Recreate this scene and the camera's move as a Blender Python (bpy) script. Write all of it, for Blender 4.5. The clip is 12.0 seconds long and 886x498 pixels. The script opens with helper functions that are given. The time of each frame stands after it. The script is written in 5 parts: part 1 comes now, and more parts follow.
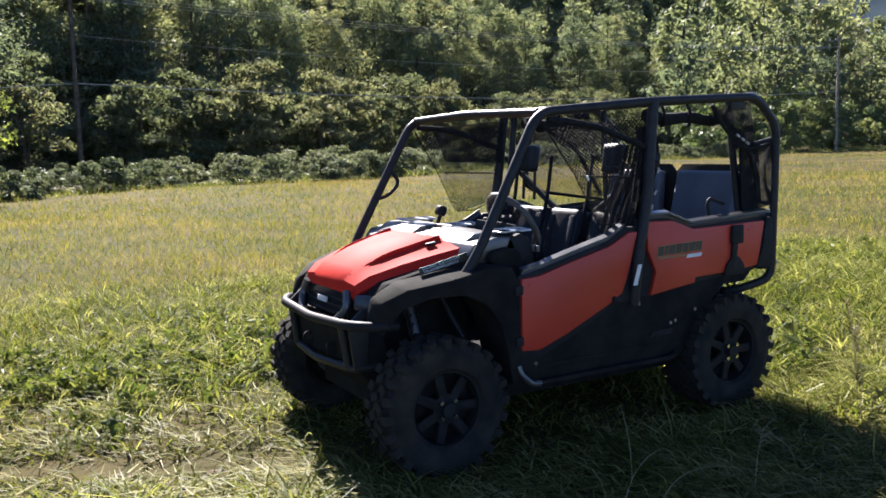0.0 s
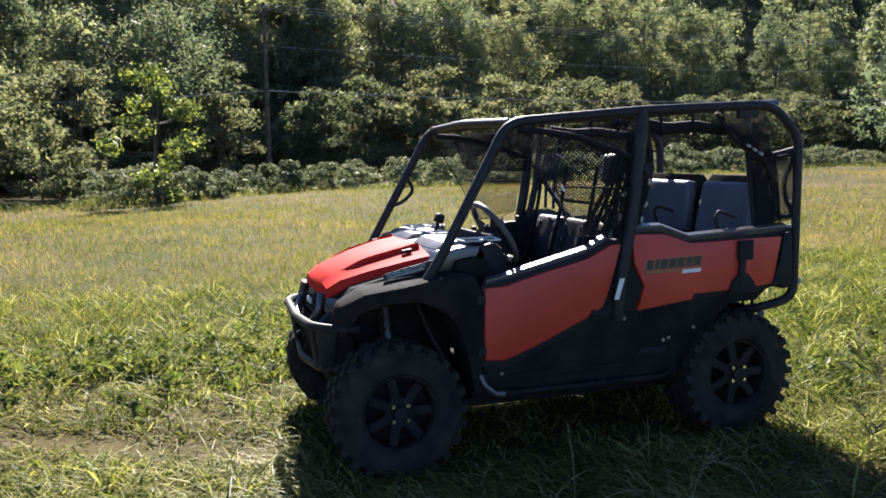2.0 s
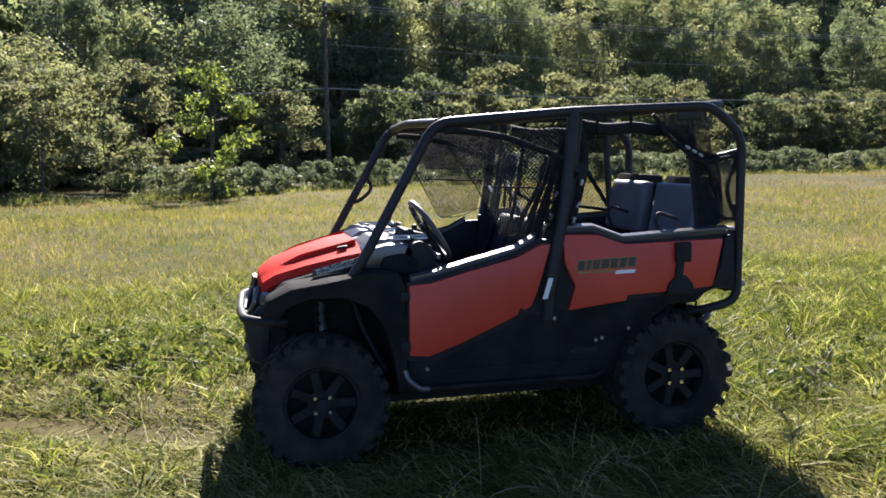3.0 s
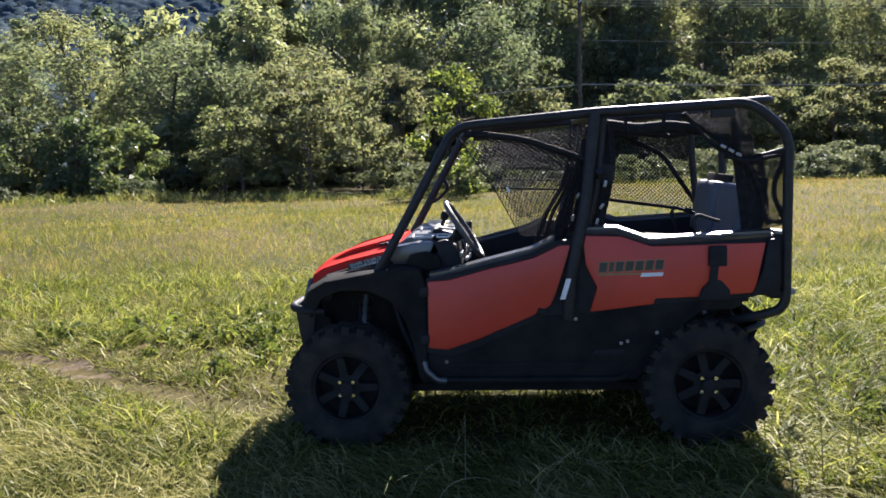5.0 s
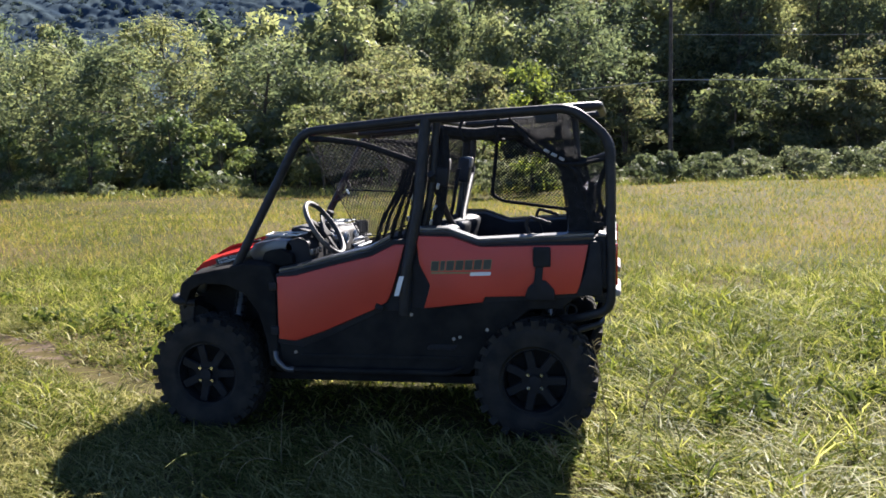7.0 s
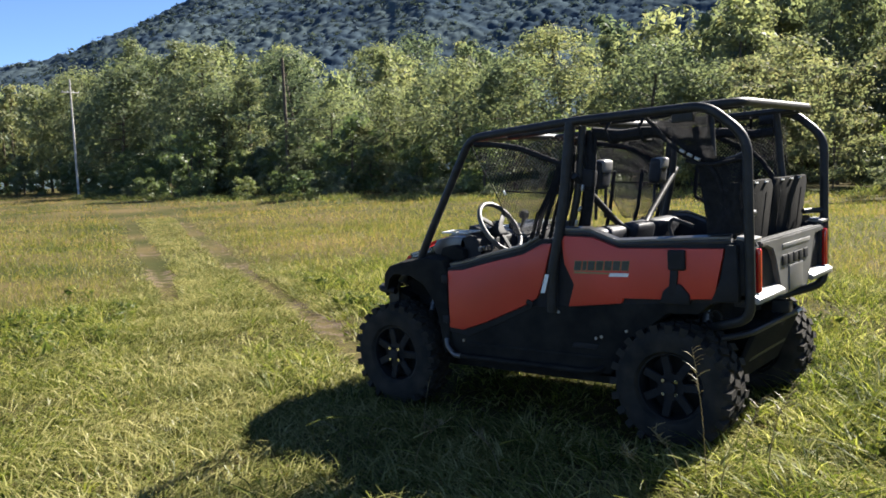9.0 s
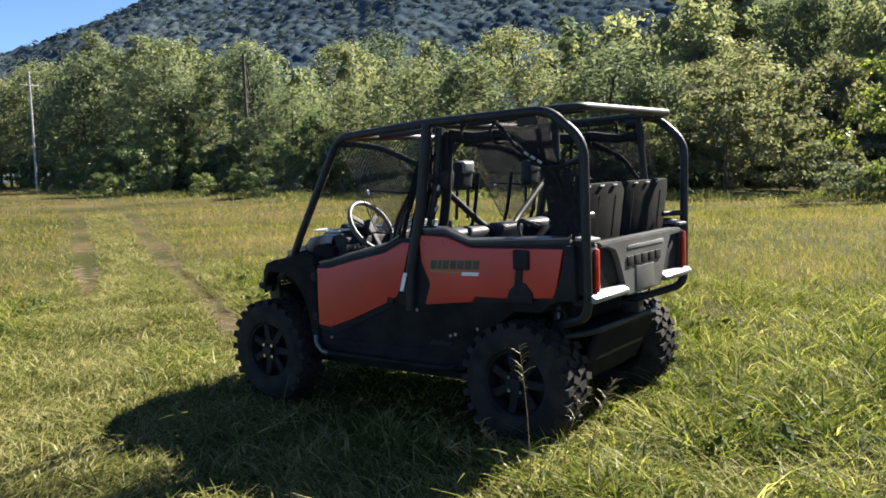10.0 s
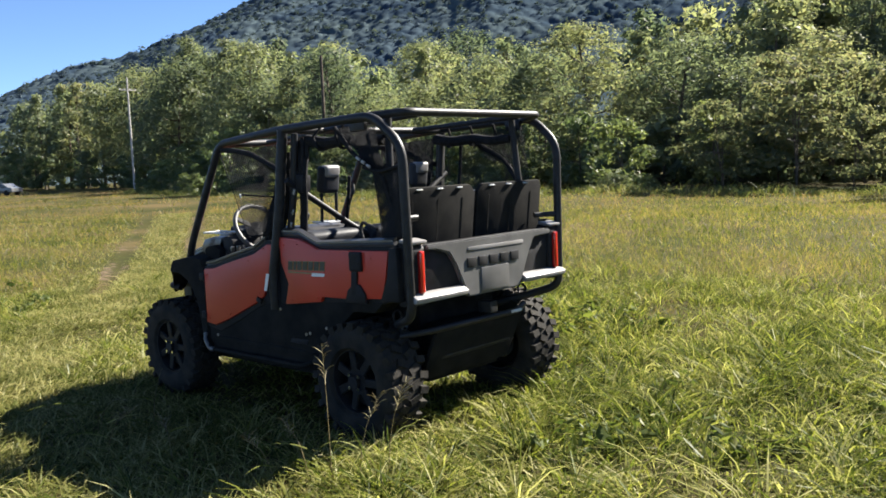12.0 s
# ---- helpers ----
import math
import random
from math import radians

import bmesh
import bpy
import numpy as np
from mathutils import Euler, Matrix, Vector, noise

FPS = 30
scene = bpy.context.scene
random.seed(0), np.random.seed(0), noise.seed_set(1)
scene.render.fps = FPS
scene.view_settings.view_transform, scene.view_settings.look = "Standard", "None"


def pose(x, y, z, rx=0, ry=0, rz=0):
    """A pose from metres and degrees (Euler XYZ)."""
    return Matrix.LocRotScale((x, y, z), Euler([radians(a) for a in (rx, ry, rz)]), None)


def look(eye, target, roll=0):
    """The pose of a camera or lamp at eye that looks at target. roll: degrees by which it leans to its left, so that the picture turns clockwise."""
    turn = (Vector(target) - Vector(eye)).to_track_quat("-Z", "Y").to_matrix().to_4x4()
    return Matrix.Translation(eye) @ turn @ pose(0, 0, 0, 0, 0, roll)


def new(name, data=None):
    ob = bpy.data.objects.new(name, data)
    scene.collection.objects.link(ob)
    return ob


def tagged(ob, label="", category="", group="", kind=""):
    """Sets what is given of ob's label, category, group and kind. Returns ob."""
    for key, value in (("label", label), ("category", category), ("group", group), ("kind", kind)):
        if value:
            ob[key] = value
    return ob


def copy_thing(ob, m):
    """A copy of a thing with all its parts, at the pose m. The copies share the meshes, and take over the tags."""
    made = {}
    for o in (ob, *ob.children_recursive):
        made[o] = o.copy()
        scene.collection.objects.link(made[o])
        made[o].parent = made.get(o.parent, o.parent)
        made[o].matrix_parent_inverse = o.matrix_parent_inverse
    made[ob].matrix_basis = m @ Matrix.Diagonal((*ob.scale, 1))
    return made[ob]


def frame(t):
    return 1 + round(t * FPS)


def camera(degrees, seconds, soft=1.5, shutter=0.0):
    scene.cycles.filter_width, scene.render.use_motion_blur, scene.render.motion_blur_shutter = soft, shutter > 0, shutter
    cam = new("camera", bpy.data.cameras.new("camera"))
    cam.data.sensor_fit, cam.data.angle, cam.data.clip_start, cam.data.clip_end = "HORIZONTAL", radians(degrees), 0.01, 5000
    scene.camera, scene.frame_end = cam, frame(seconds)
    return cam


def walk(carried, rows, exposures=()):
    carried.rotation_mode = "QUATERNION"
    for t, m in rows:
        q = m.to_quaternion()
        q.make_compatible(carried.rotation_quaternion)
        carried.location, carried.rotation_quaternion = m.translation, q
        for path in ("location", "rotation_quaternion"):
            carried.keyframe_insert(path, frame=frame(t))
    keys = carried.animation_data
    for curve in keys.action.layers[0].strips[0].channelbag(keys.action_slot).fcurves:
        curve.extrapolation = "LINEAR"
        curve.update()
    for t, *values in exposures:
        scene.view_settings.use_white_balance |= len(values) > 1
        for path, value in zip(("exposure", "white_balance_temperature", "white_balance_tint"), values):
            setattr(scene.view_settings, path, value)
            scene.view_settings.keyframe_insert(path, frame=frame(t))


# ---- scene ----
cam = camera(53.8, 12.0, soft=1.7)
PATH = [
    (0, (-3.016, -4.247, 1.587), (-2.013, -2.532, 1.351), -1.4),
    (0.5, (-2.788, -4.379, 1.562), (-1.856, -2.625, 1.328), -1.4),
    (1, (-2.535, -4.479, 1.609), (-1.63, -2.711, 1.375), -1.2),
    (1.5, (-2.333, -4.597, 1.573), (-1.453, -2.815, 1.345), -0.8),
    (2, (-2.041, -4.77, 1.592), (-1.426, -2.88, 1.374), -1.1),
    (2.5, (-1.721, -4.917, 1.574), (-1.217, -2.994, 1.357), -0.8),
    (2.7, (-1.577, -4.967, 1.592), (-1.09, -3.039, 1.373), -0.8),
    (4.3, (-0.574, -5.366, 1.587), (-0.283, -3.4, 1.36), -0.3),
    (4.5, (-0.433, -5.364, 1.61), (-0.231, -3.387, 1.384), -0.9),
    (5, (-0.077, -5.38, 1.605), (-0.225, -3.398, 1.386), -1.5),
    (5.5, (0.381, -5.434, 1.611), (0.149, -3.46, 1.392), -1.7),
    (6, (0.733, -5.501, 1.594), (0.463, -3.531, 1.373), -1.4),
    (6.5, (1.064, -5.47, 1.629), (0.752, -3.507, 1.406), -1.4),
    (6.7, (1.209, -5.468, 1.618), (0.875, -3.509, 1.395), -1.4),
    (8.3, (2.379, -5.211, 1.596), (1.409, -3.474, 1.4), -2.3),
    (8.5, (2.518, -5.186, 1.579), (1.443, -3.51, 1.388), -2.5),
    (9, (2.865, -5.096, 1.574), (1.639, -3.527, 1.386), -2.5),
    (9.5, (3.142, -4.934, 1.526), (1.884, -3.39, 1.339), -2.1),
    (10, (3.431, -4.78, 1.554), (2.262, -3.169, 1.362), -1.7),
    (10.5, (3.789, -4.65, 1.569), (2.598, -3.056, 1.373), -2.0),
    (11, (4.102, -4.468, 1.529), (2.85, -2.921, 1.335), -2.2),
    (11.5, (4.353, -4.197, 1.569), (3.063, -2.681, 1.375), -2.4),
    (12, (4.623, -3.997, 1.546), (3.287, -2.521, 1.354), -2.4),
]
# the phone's picture is a little brighter and cooler while it points towards the sun
TONE = [(0, 2.26, 6200, 18), (6.0, 2.26, 6200, 18), (9.0, 2.18, 6450, 11), (12, 2.16, 6500, 10)]
walk(cam, [(t, look(eye, target, roll)) for t, eye, target, roll in PATH], TONE)

# ---- world and light ----
SUN_AZ, SUN_EL = 13.0, 37.0
world = bpy.data.worlds.new("world")
scene.world = world
world.use_nodes = True
wn = world.node_tree
sky = wn.nodes.new("ShaderNodeTexSky")
sky.sky_type, sky.sun_disc = "NISHITA", False
sky.sun_elevation, sky.sun_rotation = radians(SUN_EL), radians(SUN_AZ)
sky.altitude, sky.air_density, sky.dust_density, sky.ozone_density = 1500, 0.65, 0.1, 5.0
wn.nodes["Background"].inputs["Strength"].default_value = 0.050
wn.links.new(sky.outputs[0], wn.nodes["Background"].inputs["Color"])
sun_data = bpy.data.lights.new("sun", "SUN")
sun_data.energy, sun_data.angle, sun_data.color = 5.0, radians(0.6), (1.0, 0.94, 0.84)
sun = new("sun", sun_data)
sun_dir = Vector((math.sin(radians(SUN_AZ)) * math.cos(radians(SUN_EL)), math.cos(radians(SUN_AZ)) * math.cos(radians(SUN_EL)), math.sin(radians(SUN_EL))))
sun.matrix_world = look(sun_dir * 60, (0, 0, 0))


# ---- materials ----
def shader(name):
    m = bpy.data.materials.new(name)
    m.use_nodes = True
    return m, m.node_tree, m.node_tree.nodes["Principled BSDF"]


def plain(name, low, high, rough=0.5, metal=0.0, scale=6.0, fine=180.0, bump=0.05, coat=0.0, spec=0.5, rough_var=0.15):
    """A surface whose colour wanders between two tones, with fine relief and uneven gloss."""
    m, nt, b = shader(name)
    co = nt.nodes.new("ShaderNodeTexCoord")
    n1 = nt.nodes.new("ShaderNodeTexNoise")
    n1.inputs["Scale"].default_value, n1.inputs["Detail"].default_value = scale, 6
    n2 = nt.nodes.new("ShaderNodeTexNoise")
    n2.inputs["Scale"].default_value, n2.inputs["Detail"].default_value = fine, 3
    ramp = nt.nodes.new("ShaderNodeValToRGB")
    ramp.color_ramp.elements[0].position, ramp.color_ramp.elements[1].position = 0.35, 0.68
    ramp.color_ramp.elements[0].color, ramp.color_ramp.elements[1].color = (*low, 1), (*high, 1)
    bp = nt.nodes.new("ShaderNodeBump")
    bp.inputs["Strength"].default_value, bp.inputs["Distance"].default_value = bump, 0.01
    mr = nt.nodes.new("ShaderNodeMapRange")
    mr.inputs["To Min"].default_value, mr.inputs["To Max"].default_value = max(0.03, rough - rough_var), min(1, rough + rough_var)
    for n in (n1, n2):
        nt.links.new(co.outputs["Object"], n.inputs["Vector"])
    nt.links.new(n1.outputs["Fac"], ramp.inputs["Fac"])
    nt.links.new(n1.outputs["Fac"], mr.inputs["Value"])
    nt.links.new(n2.outputs["Fac"], bp.inputs["Height"])
    nt.links.new(ramp.outputs["Color"], b.inputs["Base Color"])
    nt.links.new(mr.outputs["Result"], b.inputs["Roughness"])
    nt.links.new(bp.outputs["Normal"], b.inputs["Normal"])
    b.inputs["Metallic"].default_value, b.inputs["Coat Weight"].default_value = metal, coat
    b.inputs["Specular IOR Level"].default_value = spec
    return m


def foliage(name, tones, through_light=0.45, per_thing=0.5, gloss=0.12, patch=0.0, patch_scale=0.8, warmth=(1.25, 1.26, 0.68)):
    """Leaves or blades: each island takes a tone from the ramp, each thing shifts it, and light comes through."""
    m, nt, b = shader(name)
    nt.nodes.remove(b)
    out = nt.nodes["Material Output"]
    geo, info = nt.nodes.new("ShaderNodeNewGeometry"), nt.nodes.new("ShaderNodeObjectInfo")
    mix = nt.nodes.new("ShaderNodeMath")
    mix.operation = "MULTIPLY_ADD"
    mix.inputs[1].default_value = 1 - per_thing
    off = nt.nodes.new("ShaderNodeMath")
    off.operation = "MULTIPLY"
    off.inputs[1].default_value = per_thing
    ramp = nt.nodes.new("ShaderNodeValToRGB")
    els = ramp.color_ramp.elements
    while len(els) < len(tones):
        els.new(0.5)
    for e, (p, c) in zip(els, tones):
        e.position, e.color = p, (*c, 1)
    nt.links.new(info.outputs["Random"], off.inputs[0])
    nt.links.new(geo.outputs["Random Per Island"], mix.inputs[0])
    nt.links.new(off.outputs[0], mix.inputs[2])
    co, n1 = nt.nodes.new("ShaderNodeTexCoord"), nt.nodes.new("ShaderNodeTexNoise")
    n1.inputs["Scale"].default_value, n1.inputs["Detail"].default_value = patch_scale, 4
    nt.links.new(co.outputs["Object"], n1.inputs["Vector"])
    shift = nt.nodes.new("ShaderNodeMapRange")
    shift.inputs["From Min"].default_value, shift.inputs["From Max"].default_value = 0.3, 0.7
    shift.inputs["To Min"].default_value, shift.inputs["To Max"].default_value = -patch, patch
    add = nt.nodes.new("ShaderNodeMath")
    nt.links.new(n1.outputs["Fac"], shift.inputs["Value"])
    nt.links.new(mix.outputs[0], add.inputs[0])
    nt.links.new(shift.outputs["Result"], add.inputs[1])
    nt.links.new(add.outputs[0], ramp.inputs["Fac"])
    dif, tra, glo = (nt.nodes.new("ShaderNodeBsdf" + k) for k in ("Diffuse", "Translucent", "Glossy"))
    glo.inputs["Roughness"].default_value = 0.42
    glo.inputs["Color"].default_value = (0.8, 0.8, 0.8, 1)
    warm = nt.nodes.new("ShaderNodeMixRGB")
    warm.blend_type = "MULTIPLY"
    warm.inputs["Fac"].default_value = 1.0
    warm.inputs["Color2"].default_value = (*warmth, 1)
    nt.links.new(ramp.outputs["Color"], dif.inputs["Color"])
    nt.links.new(ramp.outputs["Color"], warm.inputs["Color1"])
    nt.links.new(warm.outputs["Color"], tra.inputs["Color"])
    m1, m2 = nt.nodes.new("ShaderNodeMixShader"), nt.nodes.new("ShaderNodeMixShader")
    m1.inputs["Fac"].default_value, m2.inputs["Fac"].default_value = through_light, gloss
    nt.links.new(dif.outputs[0], m1.inputs[1])
    nt.links.new(tra.outputs[0], m1.inputs[2])
    nt.links.new(m1.outputs[0], m2.inputs[1])
    nt.links.new(glo.outputs[0], m2.inputs[2])
    nt.links.new(m2.outputs[0], out.inputs["Surface"])
    return m


M_GROUND = plain("meadow_soil", (0.028, 0.034, 0.010), (0.090, 0.068, 0.032), 0.95, scale=0.22, fine=9, bump=0.9, spec=0.03)
M_DIRT = plain("bare_dirt", (0.058, 0.042, 0.028), (0.125, 0.090, 0.060), 0.95, scale=5, fine=60, bump=0.7, spec=0.1)
M_GRASS = foliage("grass_blades", [(0.0, (0.026, 0.040, 0.011)), (0.38, (0.090, 0.114, 0.022)), (0.70, (0.198, 0.208, 0.042)), (1.0, (0.37, 0.35, 0.16))], 0.5, 0.0, 0.010, 0.27, 1.1, (1.18, 1.22, 0.74))
M_GRASS_FAR = foliage("meadow_blades", [(0.0, (0.068, 0.085, 0.024)), (0.35, (0.140, 0.143, 0.046)), (0.7, (0.218, 0.166, 0.074)), (1.0, (0.28, 0.185, 0.105))], 0.42, 0.0, 0.01, 0.4, 0.10)
M_WEED = foliage("weed_leaves", [(0.0, (0.045, 0.066, 0.022)), (0.6, (0.100, 0.126, 0.036)), (1.0, (0.20, 0.20, 0.065))], 0.45, 0.0, 0.01)
M_STRAW = foliage("dry_straw", [(0.0, (0.10, 0.080, 0.042)), (0.6, (0.20, 0.165, 0.085)), (1.0, (0.31, 0.27, 0.155))], 0.3, 0.0, 0.02)
M_LEAF = foliage("tree_leaves", [(0.0, (0.060, 0.084, 0.066)), (0.3, (0.122, 0.148, 0.098)), (0.6, (0.186, 0.206, 0.118)), (0.82, (0.245, 0.250, 0.136)), (1.0, (0.29, 0.26, 0.155))], 0.50, 0.60, 0.012, warmth=(1.18, 1.22, 0.84))
M_LEAF_SUN = foliage("sapling_leaves", [(0.0, (0.058, 0.086, 0.046)), (0.5, (0.125, 0.158, 0.072)), (1.0, (0.22, 0.225, 0.10))], 0.45, 0.6, 0.025, warmth=(1.18, 1.24, 0.76))
M_BRAMBLE = foliage("bramble_leaves", [(0.0, (0.050, 0.068, 0.042)), (0.5, (0.125, 0.145, 0.085)), (1.0, (0.25, 0.25, 0.165))], 0.46, 0.4, 0.016, warmth=(1.15, 1.18, 0.85))
M_SUMAC = foliage("sumac_leaves", [(0.0, (0.070, 0.088, 0.054)), (0.5, (0.130, 0.148, 0.084)), (1.0, (0.215, 0.196, 0.115))], 0.52, 0.45, 0.006, warmth=(1.16, 1.2, 0.84))
M_LIME = foliage("lime_green_leaves", [(0.0, (0.060, 0.085, 0.042)), (0.55, (0.135, 0.165, 0.062)), (1.0, (0.27, 0.31, 0.07))], 0.5, 0.0, 0.02)
M_BARK = plain("bark", (0.05, 0.04, 0.03), (0.13, 0.105, 0.08), 0.9, scale=3, fine=40, bump=0.8, spec=0.2)
# distance haze is painted in: the forest green is shifted to blue
M_FAR_HAZED = plain("far_forest_haze_blue", (0.030, 0.046, 0.066), (0.068, 0.090, 0.096), 0.95, scale=0.03, fine=0.5, bump=0.3, spec=0.0)
M_POLE = plain("weathered_pole", (0.16, 0.13, 0.10), (0.30, 0.26, 0.21), 0.85, scale=4, fine=60, bump=0.4, spec=0.2)
# cable grey is raised to paint in the sun's bright line
M_WIRE = plain("glint_pale_cable", (0.30, 0.30, 0.30), (0.45, 0.45, 0.45), 0.35, metal=0.6, scale=2, fine=50)
M_RED = plain("red_plastic", (0.44, 0.024, 0.017), (0.54, 0.036, 0.024), 0.65, scale=3, fine=300, bump=0.03, rough_var=0.08, spec=0.03)
M_ORANGE = plain("red_panel", (0.42, 0.030, 0.015), (0.50, 0.042, 0.020), 0.42, scale=2.5, fine=260, bump=0.04, rough_var=0.1)
M_BLACK = plain("black_plastic", (0.015, 0.015, 0.016), (0.026, 0.026, 0.028), 0.6, scale=9, fine=420, bump=0.08, spec=0.12)
M_MATTE = plain("matte_black_plastic", (0.012, 0.012, 0.012), (0.024, 0.023, 0.021), 0.85, scale=9, fine=300, bump=0.12, spec=0.05)
M_COWL = plain("glossy_cowl", (0.03, 0.03, 0.032), (0.05, 0.05, 0.052), 0.32, scale=7, fine=300, bump=0.03, rough_var=0.06, spec=1.0)
M_TUBE = plain("black_powder_coat", (0.016, 0.016, 0.017), (0.028, 0.028, 0.030), 0.46, scale=20, fine=500, bump=0.05, rough_var=0.1, spec=0.22)
M_TYRE = plain("tyre_rubber", (0.014, 0.014, 0.014), (0.042, 0.037, 0.030), 0.85, scale=8, fine=120, bump=0.2, spec=0.12)
M_RIM = plain("black_alloy", (0.012, 0.012, 0.013), (0.020, 0.020, 0.021), 0.5, scale=15, fine=300, spec=0.12)
M_CHROME = plain("bright_steel", (0.55, 0.55, 0.56), (0.75, 0.75, 0.76), 0.22, metal=1.0, scale=15, fine=300, bump=0.02, rough_var=0.08)
M_STEEL = plain("grey_steel", (0.20, 0.20, 0.20), (0.33, 0.32, 0.31), 0.45, metal=0.9, scale=10, fine=200)
M_SEAT = plain("black_vinyl", (0.016, 0.017, 0.021), (0.030, 0.032, 0.038), 0.55, scale=6, fine=350, bump=0.12, spec=0.2)
M_SEATBACK = plain("blue_grey_vinyl", (0.055, 0.065, 0.085), (0.085, 0.10, 0.125), 0.5, scale=5, fine=350, bump=0.12)
M_WEB = plain("black_webbing", (0.012, 0.012, 0.013), (0.024, 0.024, 0.026), 0.85, scale=30, fine=600, bump=0.3, spec=0.1)
M_GREY = plain("grey_tailgate_plastic", (0.085, 0.084, 0.084), (0.125, 0.123, 0.121), 0.45, scale=5, fine=260, bump=0.05, rough_var=0.1, spec=0.25)
M_LEDGE = plain("pale_grey_plastic", (0.17, 0.165, 0.163), (0.23, 0.222, 0.22), 0.42, scale=5, fine=260, bump=0.04, spec=0.45)
M_SILVER = plain("silver_decal", (0.45, 0.46, 0.47), (0.6, 0.61, 0.62), 0.4, scale=20, fine=300, bump=0.01)
M_WHITE = plain("white_decal", (0.62, 0.62, 0.60), (0.75, 0.75, 0.73), 0.5, scale=20, fine=300, bump=0.01)
M_DECAL = plain("dark_decal", (0.015, 0.02, 0.015), (0.03, 0.035, 0.03), 0.4, scale=20, fine=300, bump=0.01)
M_OLIVE = plain("olive_decal", (0.16, 0.15, 0.05), (0.22, 0.20, 0.07), 0.45, scale=20, fine=300, bump=0.01)
M_LENS = plain("red_lens", (0.40, 0.012, 0.010), (0.55, 0.020, 0.014), 0.12, scale=15, fine=200, bump=0.03, coat=0.6, rough_var=0.04)
M_CLEAR = plain("headlight_lens", (0.03, 0.032, 0.035), (0.06, 0.062, 0.066), 0.15, scale=15, fine=200, bump=0.02, rough_var=0.05, spec=0.3)
M_CARWHITE = plain("silver_car_paint", (0.10, 0.104, 0.11), (0.15, 0.154, 0.16), 0.3, scale=3, fine=50, bump=0.01, coat=0.3)
M_CARGLASS = plain("dark_car_glass", (0.02, 0.025, 0.03), (0.04, 0.045, 0.05), 0.08, scale=3, fine=50, bump=0.0)
M_MEADOW = foliage("meadow_sward", [(0.0, (0.040, 0.060, 0.013)), (0.35, (0.108, 0.130, 0.028)), (0.65, (0.188, 0.175, 0.050)), (1.0, (0.29, 0.225, 0.11))], 0.46, 0.0, 0.01, 0.32, 0.4)
M_HERB = foliage("rank_herbs", [(0.0, (0.065, 0.090, 0.032)), (0.5, (0.145, 0.165, 0.058)), (1.0, (0.24, 0.225, 0.095))], 0.42, 0.0, 0.02, 0.3, 0.3)
M_THATCH = foliage("grass_undergrowth", [(0.0, (0.030, 0.045, 0.010)), (0.5, (0.070, 0.085, 0.020)), (1.0, (0.16, 0.125, 0.055))], 0.35, 0.0, 0.01, 0.3, 1.6)
M_POLE_PALE = plain("bleached_pole", (0.34, 0.32, 0.29), (0.50, 0.48, 0.45), 0.85, scale=4, fine=60, bump=0.4, spec=0.2)
M_LODGED = foliage("lodged_grass", [(0.0, (0.066, 0.078, 0.018)), (0.5, (0.155, 0.154, 0.045)), (1.0, (0.34, 0.31, 0.13))], 0.34, 0.0, 0.012, 0.3, 1.3)
# the far crowns' green carries the mountain's painted blue haze
M_CANOPY_HAZED = foliage("far_crowns_haze_blue", [(0.0, (0.032, 0.048, 0.066)), (0.5, (0.048, 0.066, 0.086)), (1.0, (0.070, 0.090, 0.096))], 0.28, 0.0, 0.0, 0.35, 0.02)
M_GRIP = plain("steering_grip", (0.05, 0.048, 0.045), (0.08, 0.077, 0.072), 0.5, scale=20, fine=300, bump=0.08, spec=0.45)


# ---- building helpers ----
def part(name, bm, material, parent=None, label="", smooth=True):
    me = bpy.data.meshes.new(name)
    bm.normal_update()
    bm.to_mesh(me)
    bm.free()
    me.materials.append(material)
    me.polygons.foreach_set("use_smooth", [smooth] * len(me.polygons))
    if smooth:
        me.set_sharp_from_angle(angle=radians(38))
    ob = new(name, me)
    if parent is not None:
        ob.parent = parent
        ob.matrix_parent_inverse = parent.matrix_world.inverted()
    return tagged(ob, label)


def raw_mesh(name, verts, faces, material, smooth=False):
    """A mesh straight from arrays: verts (n,3) and faces (m,k)."""
    verts, faces = np.asarray(verts, dtype=np.float32), np.asarray(faces, dtype=np.int32)
    me = bpy.data.meshes.new(name)
    k = faces.shape[1]
    me.vertices.add(len(verts))
    me.vertices.foreach_set("co", verts.ravel())
    me.loops.add(faces.size)
    me.loops.foreach_set("vertex_index", faces.ravel())
    me.polygons.add(len(faces))
    me.polygons.foreach_set("loop_start", np.arange(0, faces.size, k, dtype=np.int32))
    me.polygons.foreach_set("use_smooth", np.full(len(faces), smooth))
    me.update(calc_edges=True)
    me.materials.append(material)
    return me


def rounded(points, radius, steps=5):
    """The polyline with its inner corners rounded."""
    pts = [Vector(p) for p in points]
    out = [pts[0]]
    for a, b, c in zip(pts, pts[1:], pts[2:]):
        u, v = (a - b), (c - b)
        d = min(radius, u.length * 0.45, v.length * 0.45)
        p, q = b + u.normalized() * d, b + v.normalized() * d
        for i in range(steps + 1):
            s = i / steps
            out.append(p * (1 - s) ** 2 + b * 2 * s * (1 - s) + q * s ** 2)
    out.append(pts[-1])
    return out


